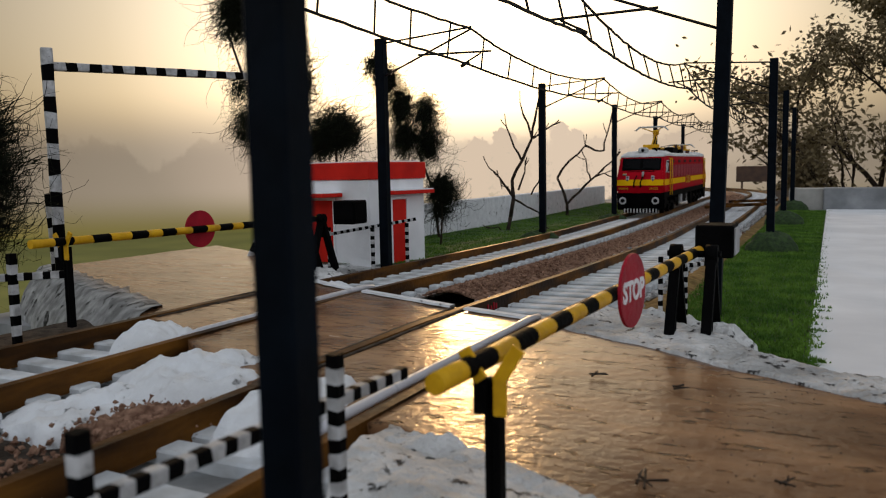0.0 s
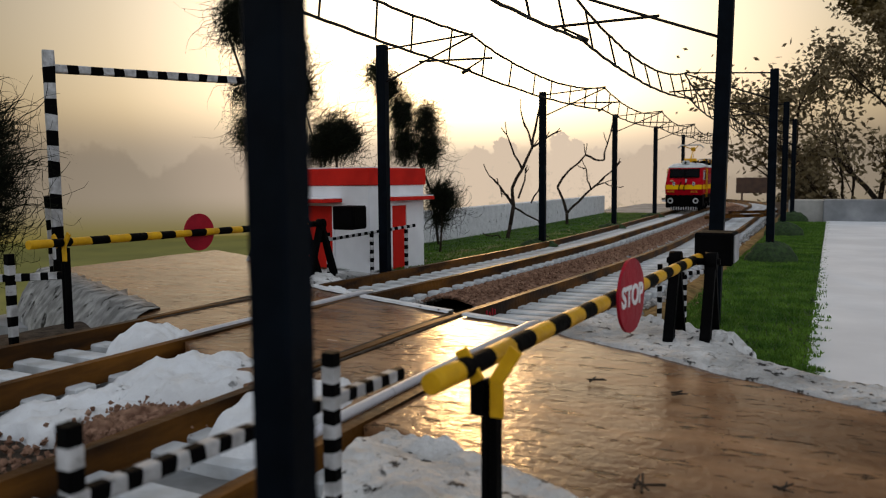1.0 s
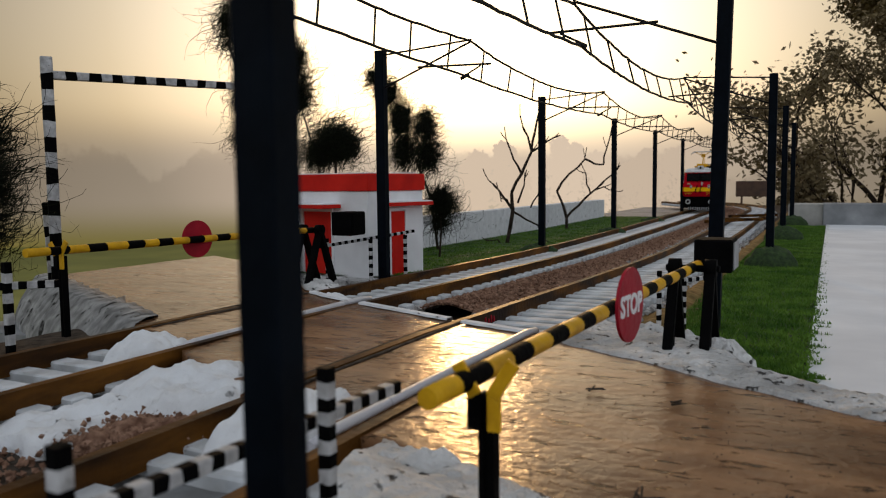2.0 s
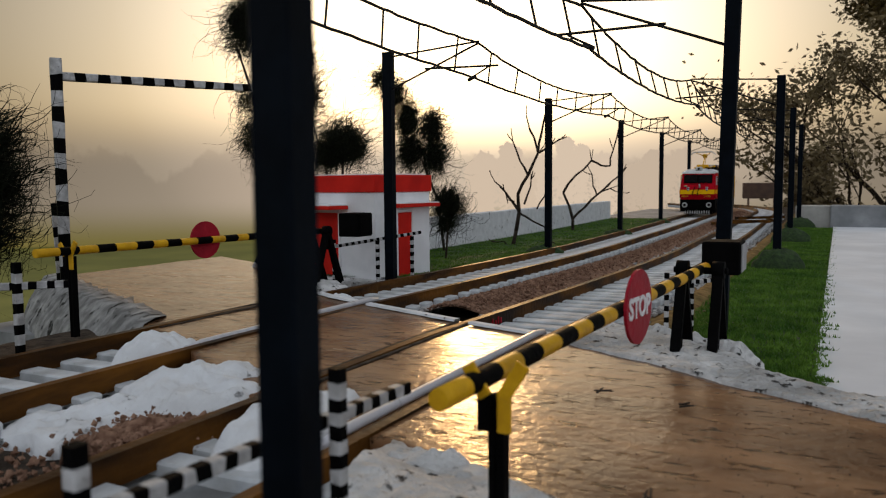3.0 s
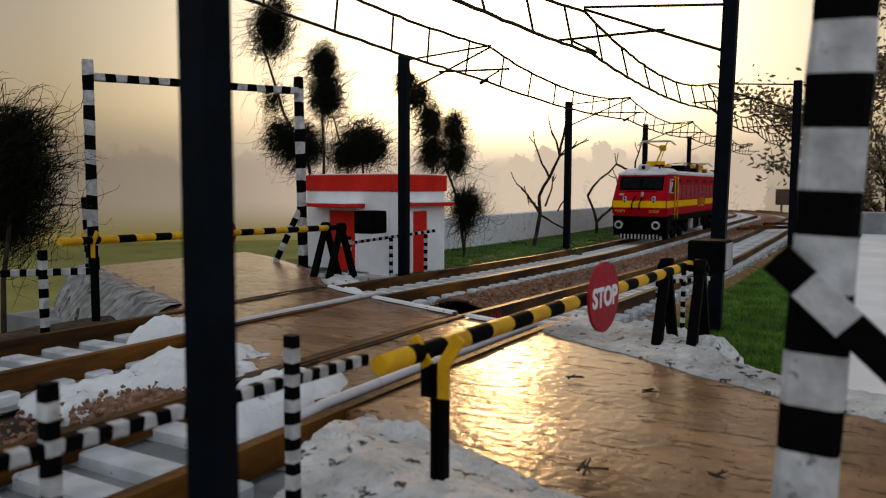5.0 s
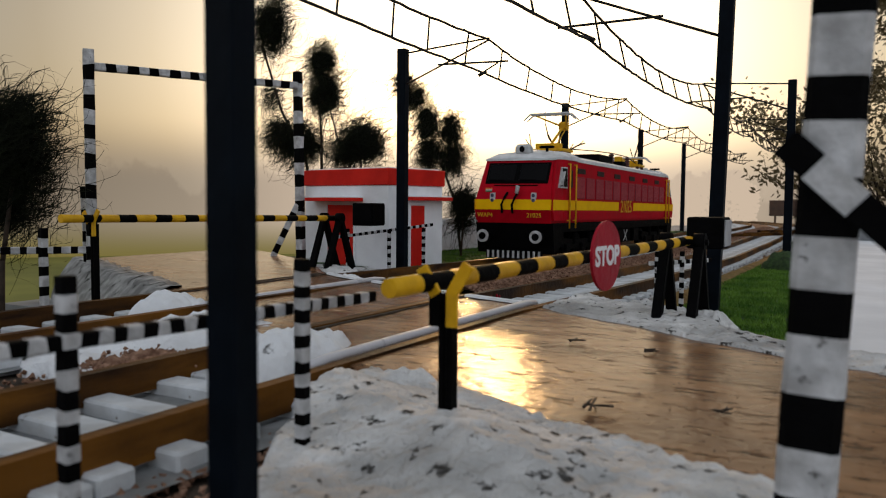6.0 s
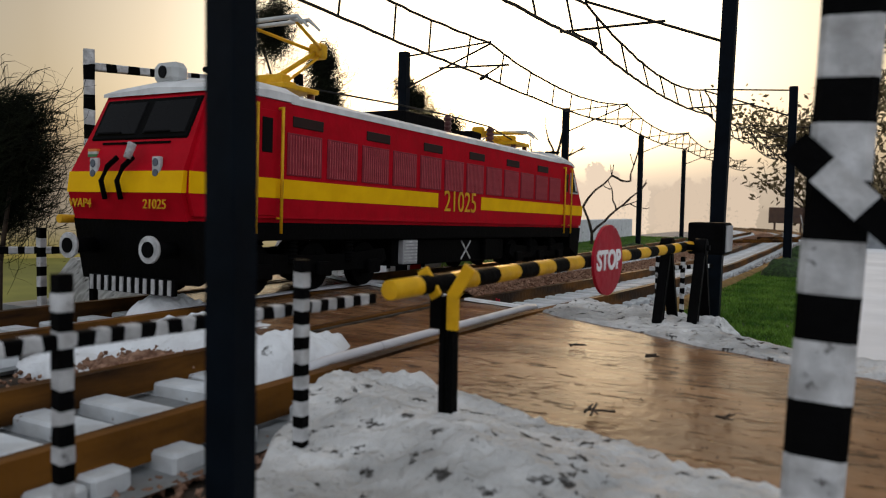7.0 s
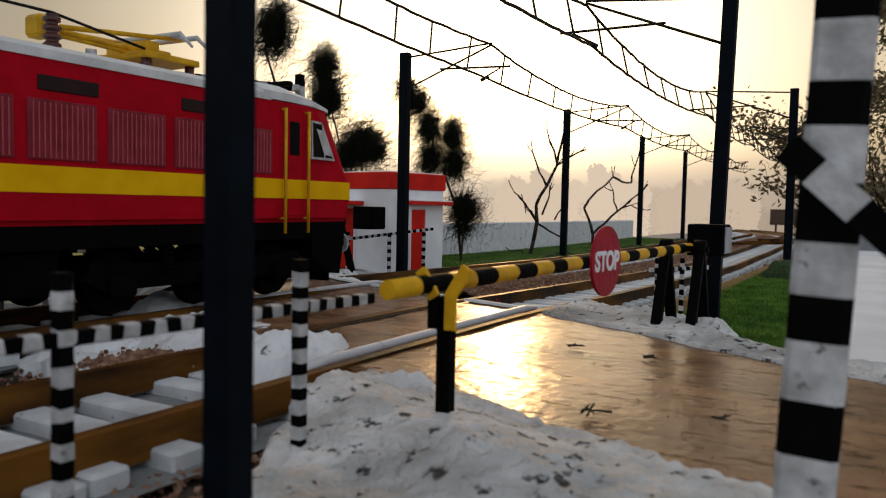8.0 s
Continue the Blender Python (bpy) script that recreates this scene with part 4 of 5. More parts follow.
# ---- hut ----
def hut():
    th = thing("gate_hut", "white crossing keeper's hut with red parapet band and red doors", "hut", pose(-0.049, 0.042, -0.018, 0, 0, -12.6))
    L, W, Hh = 0.185, 0.115, 0.122
    bm = bmesh.new()
    box(bm, (-L, 0, 0), (0, W, Hh), bevel=0.0012)
    part("wall", bm, M_HUT, th)
    bm = bmesh.new()
    box(bm, (-L - 0.0025, -0.0025, Hh), (0.0025, W + 0.0025, Hh + 0.0235), bevel=0.0012)
    roof = part("parapet", bm, M_REDP, th, "bright red roof parapet band")
    bm = bmesh.new()
    box(bm, (-L + 0.004, 0.004, Hh + 0.0237), (-0.004, W - 0.004, Hh + 0.0252), bevel=0.0005)
    part("roof_top", bm, M_HUT, roof)
    # doors with frames
    for lo, hi, axis in (((-0.128, 0), (-0.070, 0), 0), ((0, 0.043), (0, 0.073), 1)):
        bm = bmesh.new()
        fr = bmesh.new()
        zt = 0.094
        if axis == 0:
            box(bm, (lo[0], -0.0016, 0.002), (hi[0], 0.001, zt - 0.001), bevel=0.0004)
            for x in (lo[0] - 0.003, hi[0]):
                box(fr, (x, -0.003, 0.001), (x + 0.003, 0.001, zt))
            box(fr, (lo[0] - 0.003, -0.003, zt), (hi[0] + 0.003, 0.001, zt + 0.003))
        else:
            box(bm, (-0.001, lo[1], 0.002), (0.0016, hi[1], zt - 0.001), bevel=0.0004)
            for y in (lo[1] - 0.003, hi[1]):
                box(fr, (-0.001, y, 0.001), (0.003, y + 0.003, zt))
            box(fr, (-0.001, lo[1] - 0.003, zt), (0.003, hi[1] + 0.003, zt + 0.003))
        d = part("door", bm, M_REDP, th, "plain red door")
        part("door_frame", fr, M_HUT, d)
    # canopies: white top, red rim
    for lo, hi in (((-0.162, -0.036, 0.0985), (-0.052, 0.001, 0.1035)), ((-0.001, 0.032, 0.1005), (0.017, 0.119, 0.1055))):
        bm = bmesh.new()
        box(bm, lo, hi, bevel=0.0006)
        c = part("canopy", bm, M_REDP, th, "flat canopy with red rim")
        bm = bmesh.new()
        box(bm, (lo[0] + 0.001, lo[1] + 0.001, hi[2] + 0.0002), (hi[0] - 0.001, hi[1] - 0.001, hi[2] + 0.0016), bevel=0.0003)
        part("canopy_top", bm, M_HUT, c)
    # plinth
    bm = bmesh.new()
    box(bm, (-L - 0.012, -0.018, -0.02), (0.012, W + 0.01, 0.003), bevel=0.002)
    part("plinth", bm, M_PLASTER, th)
    return th


hut()

# turf clumps at the foot of the masts
for y in L_Y[1:4]:
    mound("turf_clump", bend(y) - 0.006, y, 0.042, 0.024, 0.015, 20, 20 + y, M_CLUMP, "mossy green clump round the mast foot", -0.006 + fall(y), 2.0)
for y in P_Y[3:]:
    mound("turf_clump", 0.428 + bend(y), y, 0.042, 0.034, 0.027, 0, 30 + y, M_CLUMP, "mossy green clump round the mast foot", -0.020, 1.6)


# ---- turf ----
def turf(name, count, place, label, seed, hmax=0.0042):
    rnd = random.Random(seed)
    vs, fs = [], []
    for _ in range(count):
        x, y, z = place(rnd)
        a = rnd.uniform(0, 6.283)
        w = rnd.uniform(0.0005, 0.001)
        h = hmax * rnd.uniform(0.4, 1.0)
        k = len(vs)
        vs += [(x - w * math.cos(a), y - w * math.sin(a), z), (x + w * math.cos(a), y + w * math.sin(a), z),
               (x + rnd.gauss(0, 0.0014), y + rnd.gauss(0, 0.0014), z + h)]
        fs.append((k, k + 1, k + 2))
    return tagged(raw(name, vs, fs, M_GRASS), label, "turf", kind="stuff")


def right_turf(rnd):
    y = -0.42 + 2.1 * rnd.random() ** 1.5
    edge = 0.503 + 0.010 * noise.noise((y * 30, 0, 0)) + 0.019 * noise.noise((y * 150, 0, 5))
    lo = max(0.378, 0.378 + (0.47 - 0.378) * max(0, min(1, (-0.22 - y) / 0.13)))
    return lo + (edge - lo) * rnd.random(), y, -0.0205 + fall(y) * 0.2


def left_turf(rnd):
    y = 0.08 + 1.95 * rnd.random() ** 1.2
    return -0.25 + 0.245 * rnd.random(), y, -0.0045 + fall(y)


def floor_edge(rnd):
    x = 0.47 + 0.5 * rnd.random()
    return x, lerp_table(FAR, x) + 0.052 + abs(rnd.gauss(0, 0.008)), -0.0215


turf("grass_blades", 60000, right_turf, "short green artificial grass blades", 11)
turf("grass_blades", 45000, left_turf, "short green artificial grass blades", 12)
turf("grass_blades", 5000, floor_edge, "sparse grass along the floor's edge", 13)


# ---- trees of dark fibre ----
def strands(rnd, c, radii, count, step, curl, thick, droop=0.0):
    vs, fs = [], []
    for _ in range(count):
        d = Vector((rnd.gauss(0, 1), rnd.gauss(0, 1), rnd.gauss(0, 1))).normalized()
        r = rnd.random() ** 0.62 * (0.98 + 0.85 * noise.noise((d.x * 1.9 + c[0] * 40, d.y * 1.9, d.z * 1.9 + c[2] * 40)))
        p = Vector((c[0] + d.x * radii[0] * r, c[1] + d.y * radii[1] * r, c[2] + d.z * radii[2] * r))
        v = (d * 0.5 + Vector((rnd.gauss(0, 1), rnd.gauss(0, 1), rnd.gauss(0, 1) - droop))).normalized()
        spin = Vector((rnd.gauss(0, 1), rnd.gauss(0, 1), rnd.gauss(0, 1))) * curl
        pts = [p]
        wild = 1.9 if r > 0.75 and rnd.random() < 0.3 else 1.0
        for _ in range(7):
            v = (v + v.cross(spin) + Vector((rnd.gauss(0, 0.25), rnd.gauss(0, 0.25), rnd.gauss(0, 0.25) - droop * 0.3))).normalized()
            p = p + v * step * wild * rnd.uniform(0.7, 1.3)
            pts.append(p)
        for i, q in enumerate(pts):
            t = thick * (1 - 0.10 * i)
            k = len(vs)
            vs += [(q.x + t, q.y, q.z - t * 0.5), (q.x - t * 0.6, q.y + t * 0.8, q.z - t * 0.5), (q.x - t * 0.4, q.y - t * 0.6, q.z + t)]
            if i:
                for a in range(3):
                    b = (a + 1) % 3
                    fs.append((k - 3 + a, k - 3 + b, k + b, k + a))
    return vs, fs


def fibre_tree(label, trunk, crowns, seed, r=0.003, forks=()):
    rnd = random.Random(seed)
    th = thing("fibre_tree", label, "tree", group="dark fibre trees")
    bm = bmesh.new()
    pts = [Vector(p) for p in trunk]
    for k, (a, b) in enumerate(zip(pts, pts[1:])):
        tube(bm, a, b, r * (1 - 0.55 * k / len(pts)), r * (1 - 0.55 * (k + 1) / len(pts)), 7)
    for a, b in forks:
        tube(bm, a, b, r * 0.6, r * 0.4, 7)
    part("trunk", bm, M_BARK, th)
    for c, radii, count, droop in crowns:
        vs, fs = strands(rnd, c, [q * 0.93 for q in radii], int(count * 1.2), 0.0066, 0.55, 0.00050, droop)
        raw("crown", vs, fs, M_FIBRE, th)
    return th


fibre_tree("dark tangled fibre bush on a thin trunk", ((-0.165, -0.445, -0.06), (-0.185, -0.43, 0.02), (-0.205, -0.405, 0.10)),
           (((-0.212, -0.400, 0.128), (0.046, 0.044, 0.062), 2600, 0.15), ((-0.205, -0.400, 0.165), (0.026, 0.026, 0.024), 420, 0.1), ((-0.220, -0.398, 0.072), (0.030, 0.028, 0.034), 520, 0.5)), 1)
fibre_tree("tall dark fibre tree with two tufts", ((-0.31, 0.24, -0.06), (-0.345, 0.23, 0.15), (-0.391, 0.22, 0.238), (-0.436, 0.22, 0.357), (-0.43, 0.22, 0.41)),
           (((-0.417, 0.22, 0.395), (0.036, 0.034, 0.056), 1500, 0.4), ((-0.353, 0.22, 0.182), (0.056, 0.035, 0.040), 1500, 0.3), ((-0.402, 0.22, 0.205), (0.024, 0.024, 0.036), 420, 0.6), ((-0.415, 0.22, 0.270), (0.020, 0.02, 0.032), 190, 0.6)), 2)
fibre_tree("slim dark fibre tree on a thin trunk", ((-0.31, 0.22, -0.06), (-0.303, 0.22, 0.1), (-0.303, 0.22, 0.173), (-0.306, 0.22, 0.234), (-0.302, 0.22, 0.33)),
           (((-0.302, 0.22, 0.322), (0.020, 0.020, 0.036), 760, 0.4), ((-0.296, 0.22, 0.268), (0.030, 0.024, 0.040), 1000, 0.5)), 3, forks=(((-0.250, 0.22, 0.13), (-0.288, 0.22, 0.25)),))
fibre_tree("round dark fibre tree behind the hut", ((-0.21, 0.22, -0.06), (-0.222, 0.22, 0.06), (-0.219, 0.22, 0.17)),
           (((-0.219, 0.22, 0.180), (0.042, 0.038, 0.034), 1900, 0.2), ((-0.255, 0.22, 0.160), (0.022, 0.022, 0.020), 320, 0.3)), 4)
fibre_tree("weeping dark fibre tree beside the hut", ((-0.20, 0.56, -0.06), (-0.215, 0.555, 0.08), (-0.265, 0.55, 0.20), (-0.290, 0.55, 0.27), (-0.335, 0.55, 0.335)),
           (((-0.340, 0.55, 0.338), (0.022, 0.020, 0.017), 300, 0.7), ((-0.312, 0.55, 0.305), (0.024, 0.022, 0.030), 520, 0.9), ((-0.281, 0.55, 0.250), (0.024, 0.022, 0.044), 800, 1.0),
            ((-0.274, 0.55, 0.187), (0.028, 0.022, 0.042), 760, 1.0), ((-0.223, 0.55, 0.232), (0.019, 0.018, 0.044), 620, 0.9), ((-0.218, 0.55, 0.175), (0.024, 0.020, 0.046), 680, 1.0)), 5)
fibre_tree("small round fibre tree by the low wall", ((-0.119, 0.395, -0.03), (-0.117, 0.40, 0.03), (-0.122, 0.41, 0.075)),
           (((-0.122, 0.412, 0.078), (0.024, 0.024, 0.026), 900, 0.2), ((-0.124, 0.41, 0.045), (0.018, 0.018, 0.016), 160, 0.8)), 6, 0.0022)


# ---- bare twig trees ----
def twig_tree(label, base, scale, limbs, r):
    """Limbs in a flat fan, each a run of (across, up) steps, bent a little in depth."""
    th = thing("bare_tree", label, "tree", group="bare twig trees")
    rnd = random.Random(int(scale * 1e6))
    ax = Vector((0.90, 0.44, 0))
    for limb, thick in limbs:
        bm = bmesh.new()
        pts = []
        for k, (u, v) in enumerate(limb):
            depth = rnd.uniform(-8, 8) if k else 0
            pts.append(Vector(base) + ax * u * scale + Vector((-0.44, 0.9, 0)) * depth * scale + Vector((0, 0, v * scale)))
        fine = [pts[0]]
        for a, b in zip(pts, pts[1:]):
            m = a.lerp(b, 0.5) + Vector((rnd.gauss(0, 1), rnd.gauss(0, 1), rnd.gauss(0, 1))) * (b - a).length * 0.04
            fine += [m, b]
        n = len(fine)
        for k, (a, b) in enumerate(zip(fine, fine[1:])):
            tube(bm, a, b, r * thick * (1 - 0.6 * k / n), r * thick * (1 - 0.6 * (k + 1) / n), 6)
        part("branch" if thick < 1 else "trunk", bm, M_BARK, th)
        for _ in range(2):
            k = rnd.randrange(len(fine) // 2, len(fine))
            d = (fine[k] - fine[k - 1]).normalized()
            off = (d + ax * rnd.uniform(-0.9, 0.9) + Vector((0, 0, rnd.uniform(-0.1, 0.7)))).normalized()
            mid = fine[k] + off * rnd.uniform(18, 34) * scale
            bm = bmesh.new()
            path_tube(bm, [fine[k], mid, mid + (off + Vector((0, 0, 0.5))).normalized() * rnd.uniform(10, 24) * scale], r * 0.24, 5)
            part("twig", bm, M_BARK, th)
    return th


twig_tree("leafless twig tree with forked branches", (-0.149, 0.79, -0.03), 0.00057,
          ((((0, -20), (30, 140), (25, 210), (65, 285), (105, 370), (118, 450), (135, 530)), 1.0), (((65, 285), (35, 340), (5, 420)), 0.6), (((30, 140), (-20, 215), (-65, 260)), 0.6),
           (((28, 150), (5, 185), (-20, 205), (-15, 175)), 0.45), (((105, 370), (90, 430), (60, 515)), 0.6), (((108, 372), (150, 400), (220, 435)), 0.6),
           (((30, 135), (80, 105), (130, 80), (150, 10)), 0.6), (((50, 170), (75, 240), (78, 290)), 0.5), (((100, 150), (130, 200), (150, 260)), 0.45), (((-10, 0), (-30, 25), (-55, 20)), 0.4)), 0.0048)
twig_tree("leafless twig tree with spreading branches", (-0.181, 1.35, -0.03), 0.00077,
          ((((0, -15), (0, 50), (-35, 150), (10, 215), (70, 270)), 1.0), (((70, 270), (105, 252), (140, 250), (150, 310), (170, 390)), 0.7), (((0, 50), (45, 95), (90, 140), (140, 185), (200, 245)), 0.8),
           (((90, 140), (75, 175), (70, 220), (60, 218)), 0.5), (((100, 150), (140, 165), (180, 150)), 0.5)), 0.0052)


# ---- locomotive ----
def loco():
    th = thing("locomotive", "red electric locomotive with yellow band and white roof", "locomotive")
    W, L = 0.064, 0.84
    Z0, ZB0, ZB1, ZE = 0.060, 0.0800, 0.0955, 0.150
    def taper(bm):
        """Draw the upper cab corners in towards the middle."""
        for v in bm.verts:
            d = min(v.co.y, L - v.co.y)
            if d < 0.068 and v.co.z > ZB1:
                v.co.x *= 1 - 0.11 * min(1.0, (0.068 - d) / 0.036) * min(1.0, (v.co.z - ZB1) / (ZE - ZB1))

    # side profile: sloping cab ends
    prof = [(0.006, Z0), (0.0, ZB0), (0.002, ZB1), (0.030, ZE - 0.003), (0.033, ZE), (L - 0.033, ZE), (L - 0.030, ZE - 0.003), (L - 0.002, ZB1), (L, ZB0), (L - 0.006, Z0)]
    bm = bmesh.new()
    prism(bm, prof, -W, W)
    es = [e for e in bm.edges if abs(e.verts[0].co.x - e.verts[1].co.x) < 1e-6 and all(v.co.y < 0.03 or v.co.y > L - 0.03 for v in e.verts)]
    bmesh.ops.bevel(bm, geom=es, offset=0.004, segments=2, affect="EDGES")
    for cut in (0.05, 0.068, L - 0.068, L - 0.05):
        bmesh.ops.bisect_plane(bm, geom=bm.verts[:] + bm.edges[:] + bm.faces[:], plane_co=(0, cut, 0), plane_no=(0, 1, 0))
    taper(bm)
    part("body", bm, M_RED, th)
    # yellow band, a shell just proud of the body, broken at the number
    k0, k1 = 0.357, 0.464
    e = 0.0006
    for x0, x1, y0, y1 in ((W - 0.0005, W + e, 0.004, k0), (W - 0.0005, W + e, k1, L - 0.004), (-W - e, -W + 0.0005, 0.004, k0), (-W - e, -W + 0.0005, k1, L - 0.004)):
        bm = bmesh.new()
        box(bm, (x0, y0, ZB0), (x1, y1, ZB1))
        part("yellow_band", bm, M_YELLOWB, th)
    for y, s in ((0.0, 1), (L, -1)):
        bm = bmesh.new()
        prism(bm, [(y - s * e, ZB0), (y + s * (0.002 - e), ZB1), (y + s * 0.005, ZB1), (y + s * 0.004, ZB0)], -W + 0.003, W - 0.003)
        part("yellow_band", bm, M_YELLOWB, th)
    # roof
    bm = bmesh.new()
    rp = [(-W - 0.001, ZE - 0.0005), (-W - 0.001, ZE + 0.004), (-W + 0.012, ZE + 0.0085), (0.0, ZE + 0.0105), (W - 0.012, ZE + 0.0085), (W + 0.001, ZE + 0.004), (W + 0.001, ZE - 0.0005)]
    a = [bm.verts.new((x, 0.11, z)) for x, z in rp]
    b = [bm.verts.new((x, L - 0.11, z)) for x, z in rp]
    for k in range(len(rp)):
        bm.faces.new((a[k], a[(k + 1) % 7], b[(k + 1) % 7], b[k]))
    bm.faces.new(a), bm.faces.new(list(reversed(b)))
    bmesh.ops.recalc_face_normals(bm, faces=bm.faces)
    part("roof", bm, M_ROOF, th, "white painted roof")
    for y0, s in ((0.0, 1), (L, -1)):
        bm = bmesh.new()
        rings = []
        for yy, up, drop in ((0.0290, 0.0012, 0.0014), (0.0330, 0.0050, 0.0005), (0.055, 0.0115, -0.0005), (0.085, 0.0150, -0.0005), (0.119, 0.0148, -0.0005)):
            pr = [(-W - 0.0012, ZE - drop), (-W - 0.0012, ZE + max(0.001, up * 0.4)), (-W + 0.014, ZE + max(0.0012, up * 0.85)), (0, ZE + up + 0.002), (W - 0.014, ZE + max(0.0012, up * 0.85)), (W + 0.0012, ZE + max(0.001, up * 0.4)), (W + 0.0012, ZE - drop)]
            rings.append([bm.verts.new((x, y0 + s * yy, z)) for x, z in pr])
        for p, q in zip(rings, rings[1:]):
            for k in range(7):
                bm.faces.new((p[k], p[(k + 1) % 7], q[(k + 1) % 7], q[k]))
        bm.faces.new(rings[0]), bm.faces.new(list(reversed(rings[-1])))
        bmesh.ops.recalc_face_normals(bm, faces=bm.faces)
        taper(bm)
        part("cab_roof", bm, M_ROOF, th, "white arched cab roof")
        # headlight, horn and hatch
        bm = bmesh.new()
        box(bm, (-0.013, y0 + s * 0.044 - 0.008, ZE + 0.007), (0.013, y0 + s * 0.044 + 0.008, ZE + 0.0215), bevel=0.004)
        hl = part("headlight_box", bm, M_GREYL, th, "pale grey roof headlight box")
        bm = bmesh.new()
        tube(bm, (0, y0 + s * 0.0365, ZE + 0.0145), (0, y0 + s * 0.0350, ZE + 0.0145), 0.0042, n=16)
        part("lens", bm, M_GLASS, hl)
        bm = bmesh.new()
        box(bm, (0.020, y0 + s * 0.060 - 0.004, ZE + 0.0165), (0.043, y0 + s * 0.060 + 0.003, ZE + 0.020), bevel=0.001)
        box(bm, (0.030, y0 + s * 0.060 - 0.001, ZE + 0.012), (0.034, y0 + s * 0.060 + 0.001, ZE + 0.020))
        part("horn", bm, M_BLACK, th)
        # windscreens
        tilt = math.degrees(math.atan2(0.028, ZE - 0.003 - ZB1))
        for x0 in (-0.0490, 0.0025):
            bm = bmesh.new()
            box(bm, (x0, -0.0018, 0.0), (x0 + 0.0465, 0.002, 0.0290), bevel=0.0019)
            z = 0.1185
            fy = 0.002 + 0.028 * (z - ZB1) / (ZE - 0.003 - ZB1)
            bmesh.ops.transform(bm, matrix=Matrix.Translation((0, y0 + s * fy, z)) @ pose(0, 0, 0, -s * tilt, 0, 0), verts=bm.verts)
            ws = part("windscreen", bm, M_GLASS, th, "black windscreen")
            bm = bmesh.new()
            box(bm, (x0 + 0.004, -0.0026 if s > 0 else 0.0022, 0.002), (x0 + 0.030, -0.002 if s > 0 else 0.0028, 0.0032))
            bmesh.ops.transform(bm, matrix=Matrix.Translation((0, y0 + s * fy, z)) @ pose(0, 0, 0, -s * tilt, 0, 0), verts=bm.verts)
            part("wiper", bm, M_BLACK, ws)
        bm = bmesh.new()
        box(bm, (-0.0515, -0.0011, -0.0020), (0.0515, 0.0020, 0.0310), bevel=0.001)
        fy = 0.002 + 0.028 * (0.1185 - ZB1) / (ZE - 0.003 - ZB1)
        bmesh.ops.transform(bm, matrix=Matrix.Translation((0, y0 + s * fy, 0.1185)) @ pose(0, 0, 0, -s * tilt, 0, 0), verts=bm.verts)
        part("windscreen_surround", bm, M_BLACK, th, "black rubber windscreen surround")
        bm = bmesh.new()
        fy = 0.002 + 0.028 * (0.1145 - ZB1) / (ZE - 0.003 - ZB1)
        box(bm, (-0.036, y0 + s * fy - 0.0012, 0.1137), (0.036, y0 + s * fy + 0.0012, 0.1152))
        part("grab_rail", bm, M_BLACK, th)
        # marker lamps
        for x in (-0.0335, 0.0335):
            fy = 0.002 + 0.028 * (0.097 - ZB1) / (ZE - 0.003 - ZB1)
            bm = bmesh.new()
            box(bm, (x - 0.0042, y0 + s * fy - 0.0016, 0.0905), (x + 0.0042, y0 + s * fy + 0.0016, 0.1045), bevel=0.0006)
            lamp = part("marker_lamp", bm, M_WHITE, th, "white twin marker lamp plate")
            for z in (0.0940, 0.1008):
                bm = bmesh.new()
                tube(bm, (x, y0 + s * (fy - 0.0015), z), (x, y0 + s * (fy - 0.0024), z), 0.0026, n=12)
                part("lens", bm, M_LENS, lamp)
        # hoses and coupler lamp
        for x, white in ((-0.013, False), (0.004, True)):
            bm = bmesh.new()
            path_tube(bm, [(x + 0.004, y0 + s * 0.003, 0.1045), (x + 0.002, y0 - s * 0.004, 0.098), (x - 0.002, y0 - s * 0.006, 0.088), (x - 0.0025, y0 - s * 0.002, 0.075)], 0.0019, 8)
            hose = part("hose", bm, M_BLACK, th, "black jumper hose")
            if white:
                bm = bmesh.new()
                tube(bm, (x + 0.0042, y0 + s * 0.002, 0.113), (x + 0.0035, y0 - s * 0.002, 0.1035), 0.0032, 0.0026, 10)
                part("plug", bm, M_WHITE, hose, "white plug")
        # small tricolour patch
        fy = 0.002 + 0.028 * (0.108 - ZB1) / (ZE - 0.003 - ZB1)
        if s > 0:
            for z, mt in ((0.1065, M_GREENP), (0.1083, M_WHITE), (0.1101, M_ORANGE)):
                bm = bmesh.new()
                box(bm, (-0.0475, y0 + s * fy - 0.0016, z - 0.0009), (-0.0375, y0 + s * fy + 0.0016, z + 0.0009))
                part("flag_stripe", bm, mt, th)
            face = pose(0, -0.0016, 0.0715, 90, 0, 0)
            text_part("lettering", "WAP4", 0.0095, face @ pose(-0.044, 0, 0), M_YELLOW, th)
            text_part("lettering", "21025", 0.0095, face @ pose(0.036, 0, 0), M_YELLOW, th)
        # buffers
        for x in (-0.043, 0.043):
            bm = bmesh.new()
            tube(bm, (x, y0 + s * 0.012, 0.040), (x, y0 - s * 0.010, 0.040), 0.006, n=14)
            buf = part("buffer", bm, M_BLACK, th)
            bm = bmesh.new()
            tube(bm, (x, y0 - s * 0.010, 0.040), (x, y0 - s * 0.0125, 0.040), 0.0096, n=24)
            part("buffer_head", bm, M_WHITE, buf, "white ringed buffer head")
            bm = bmesh.new()
            tube(bm, (x, y0 - s * 0.0123, 0.040), (x, y0 - s * 0.0135, 0.040), 0.0056, n=18)
            part("buffer_face", bm, M_BLACK, buf)
        # nose skirt and rail guard
        bm = bmesh.new()
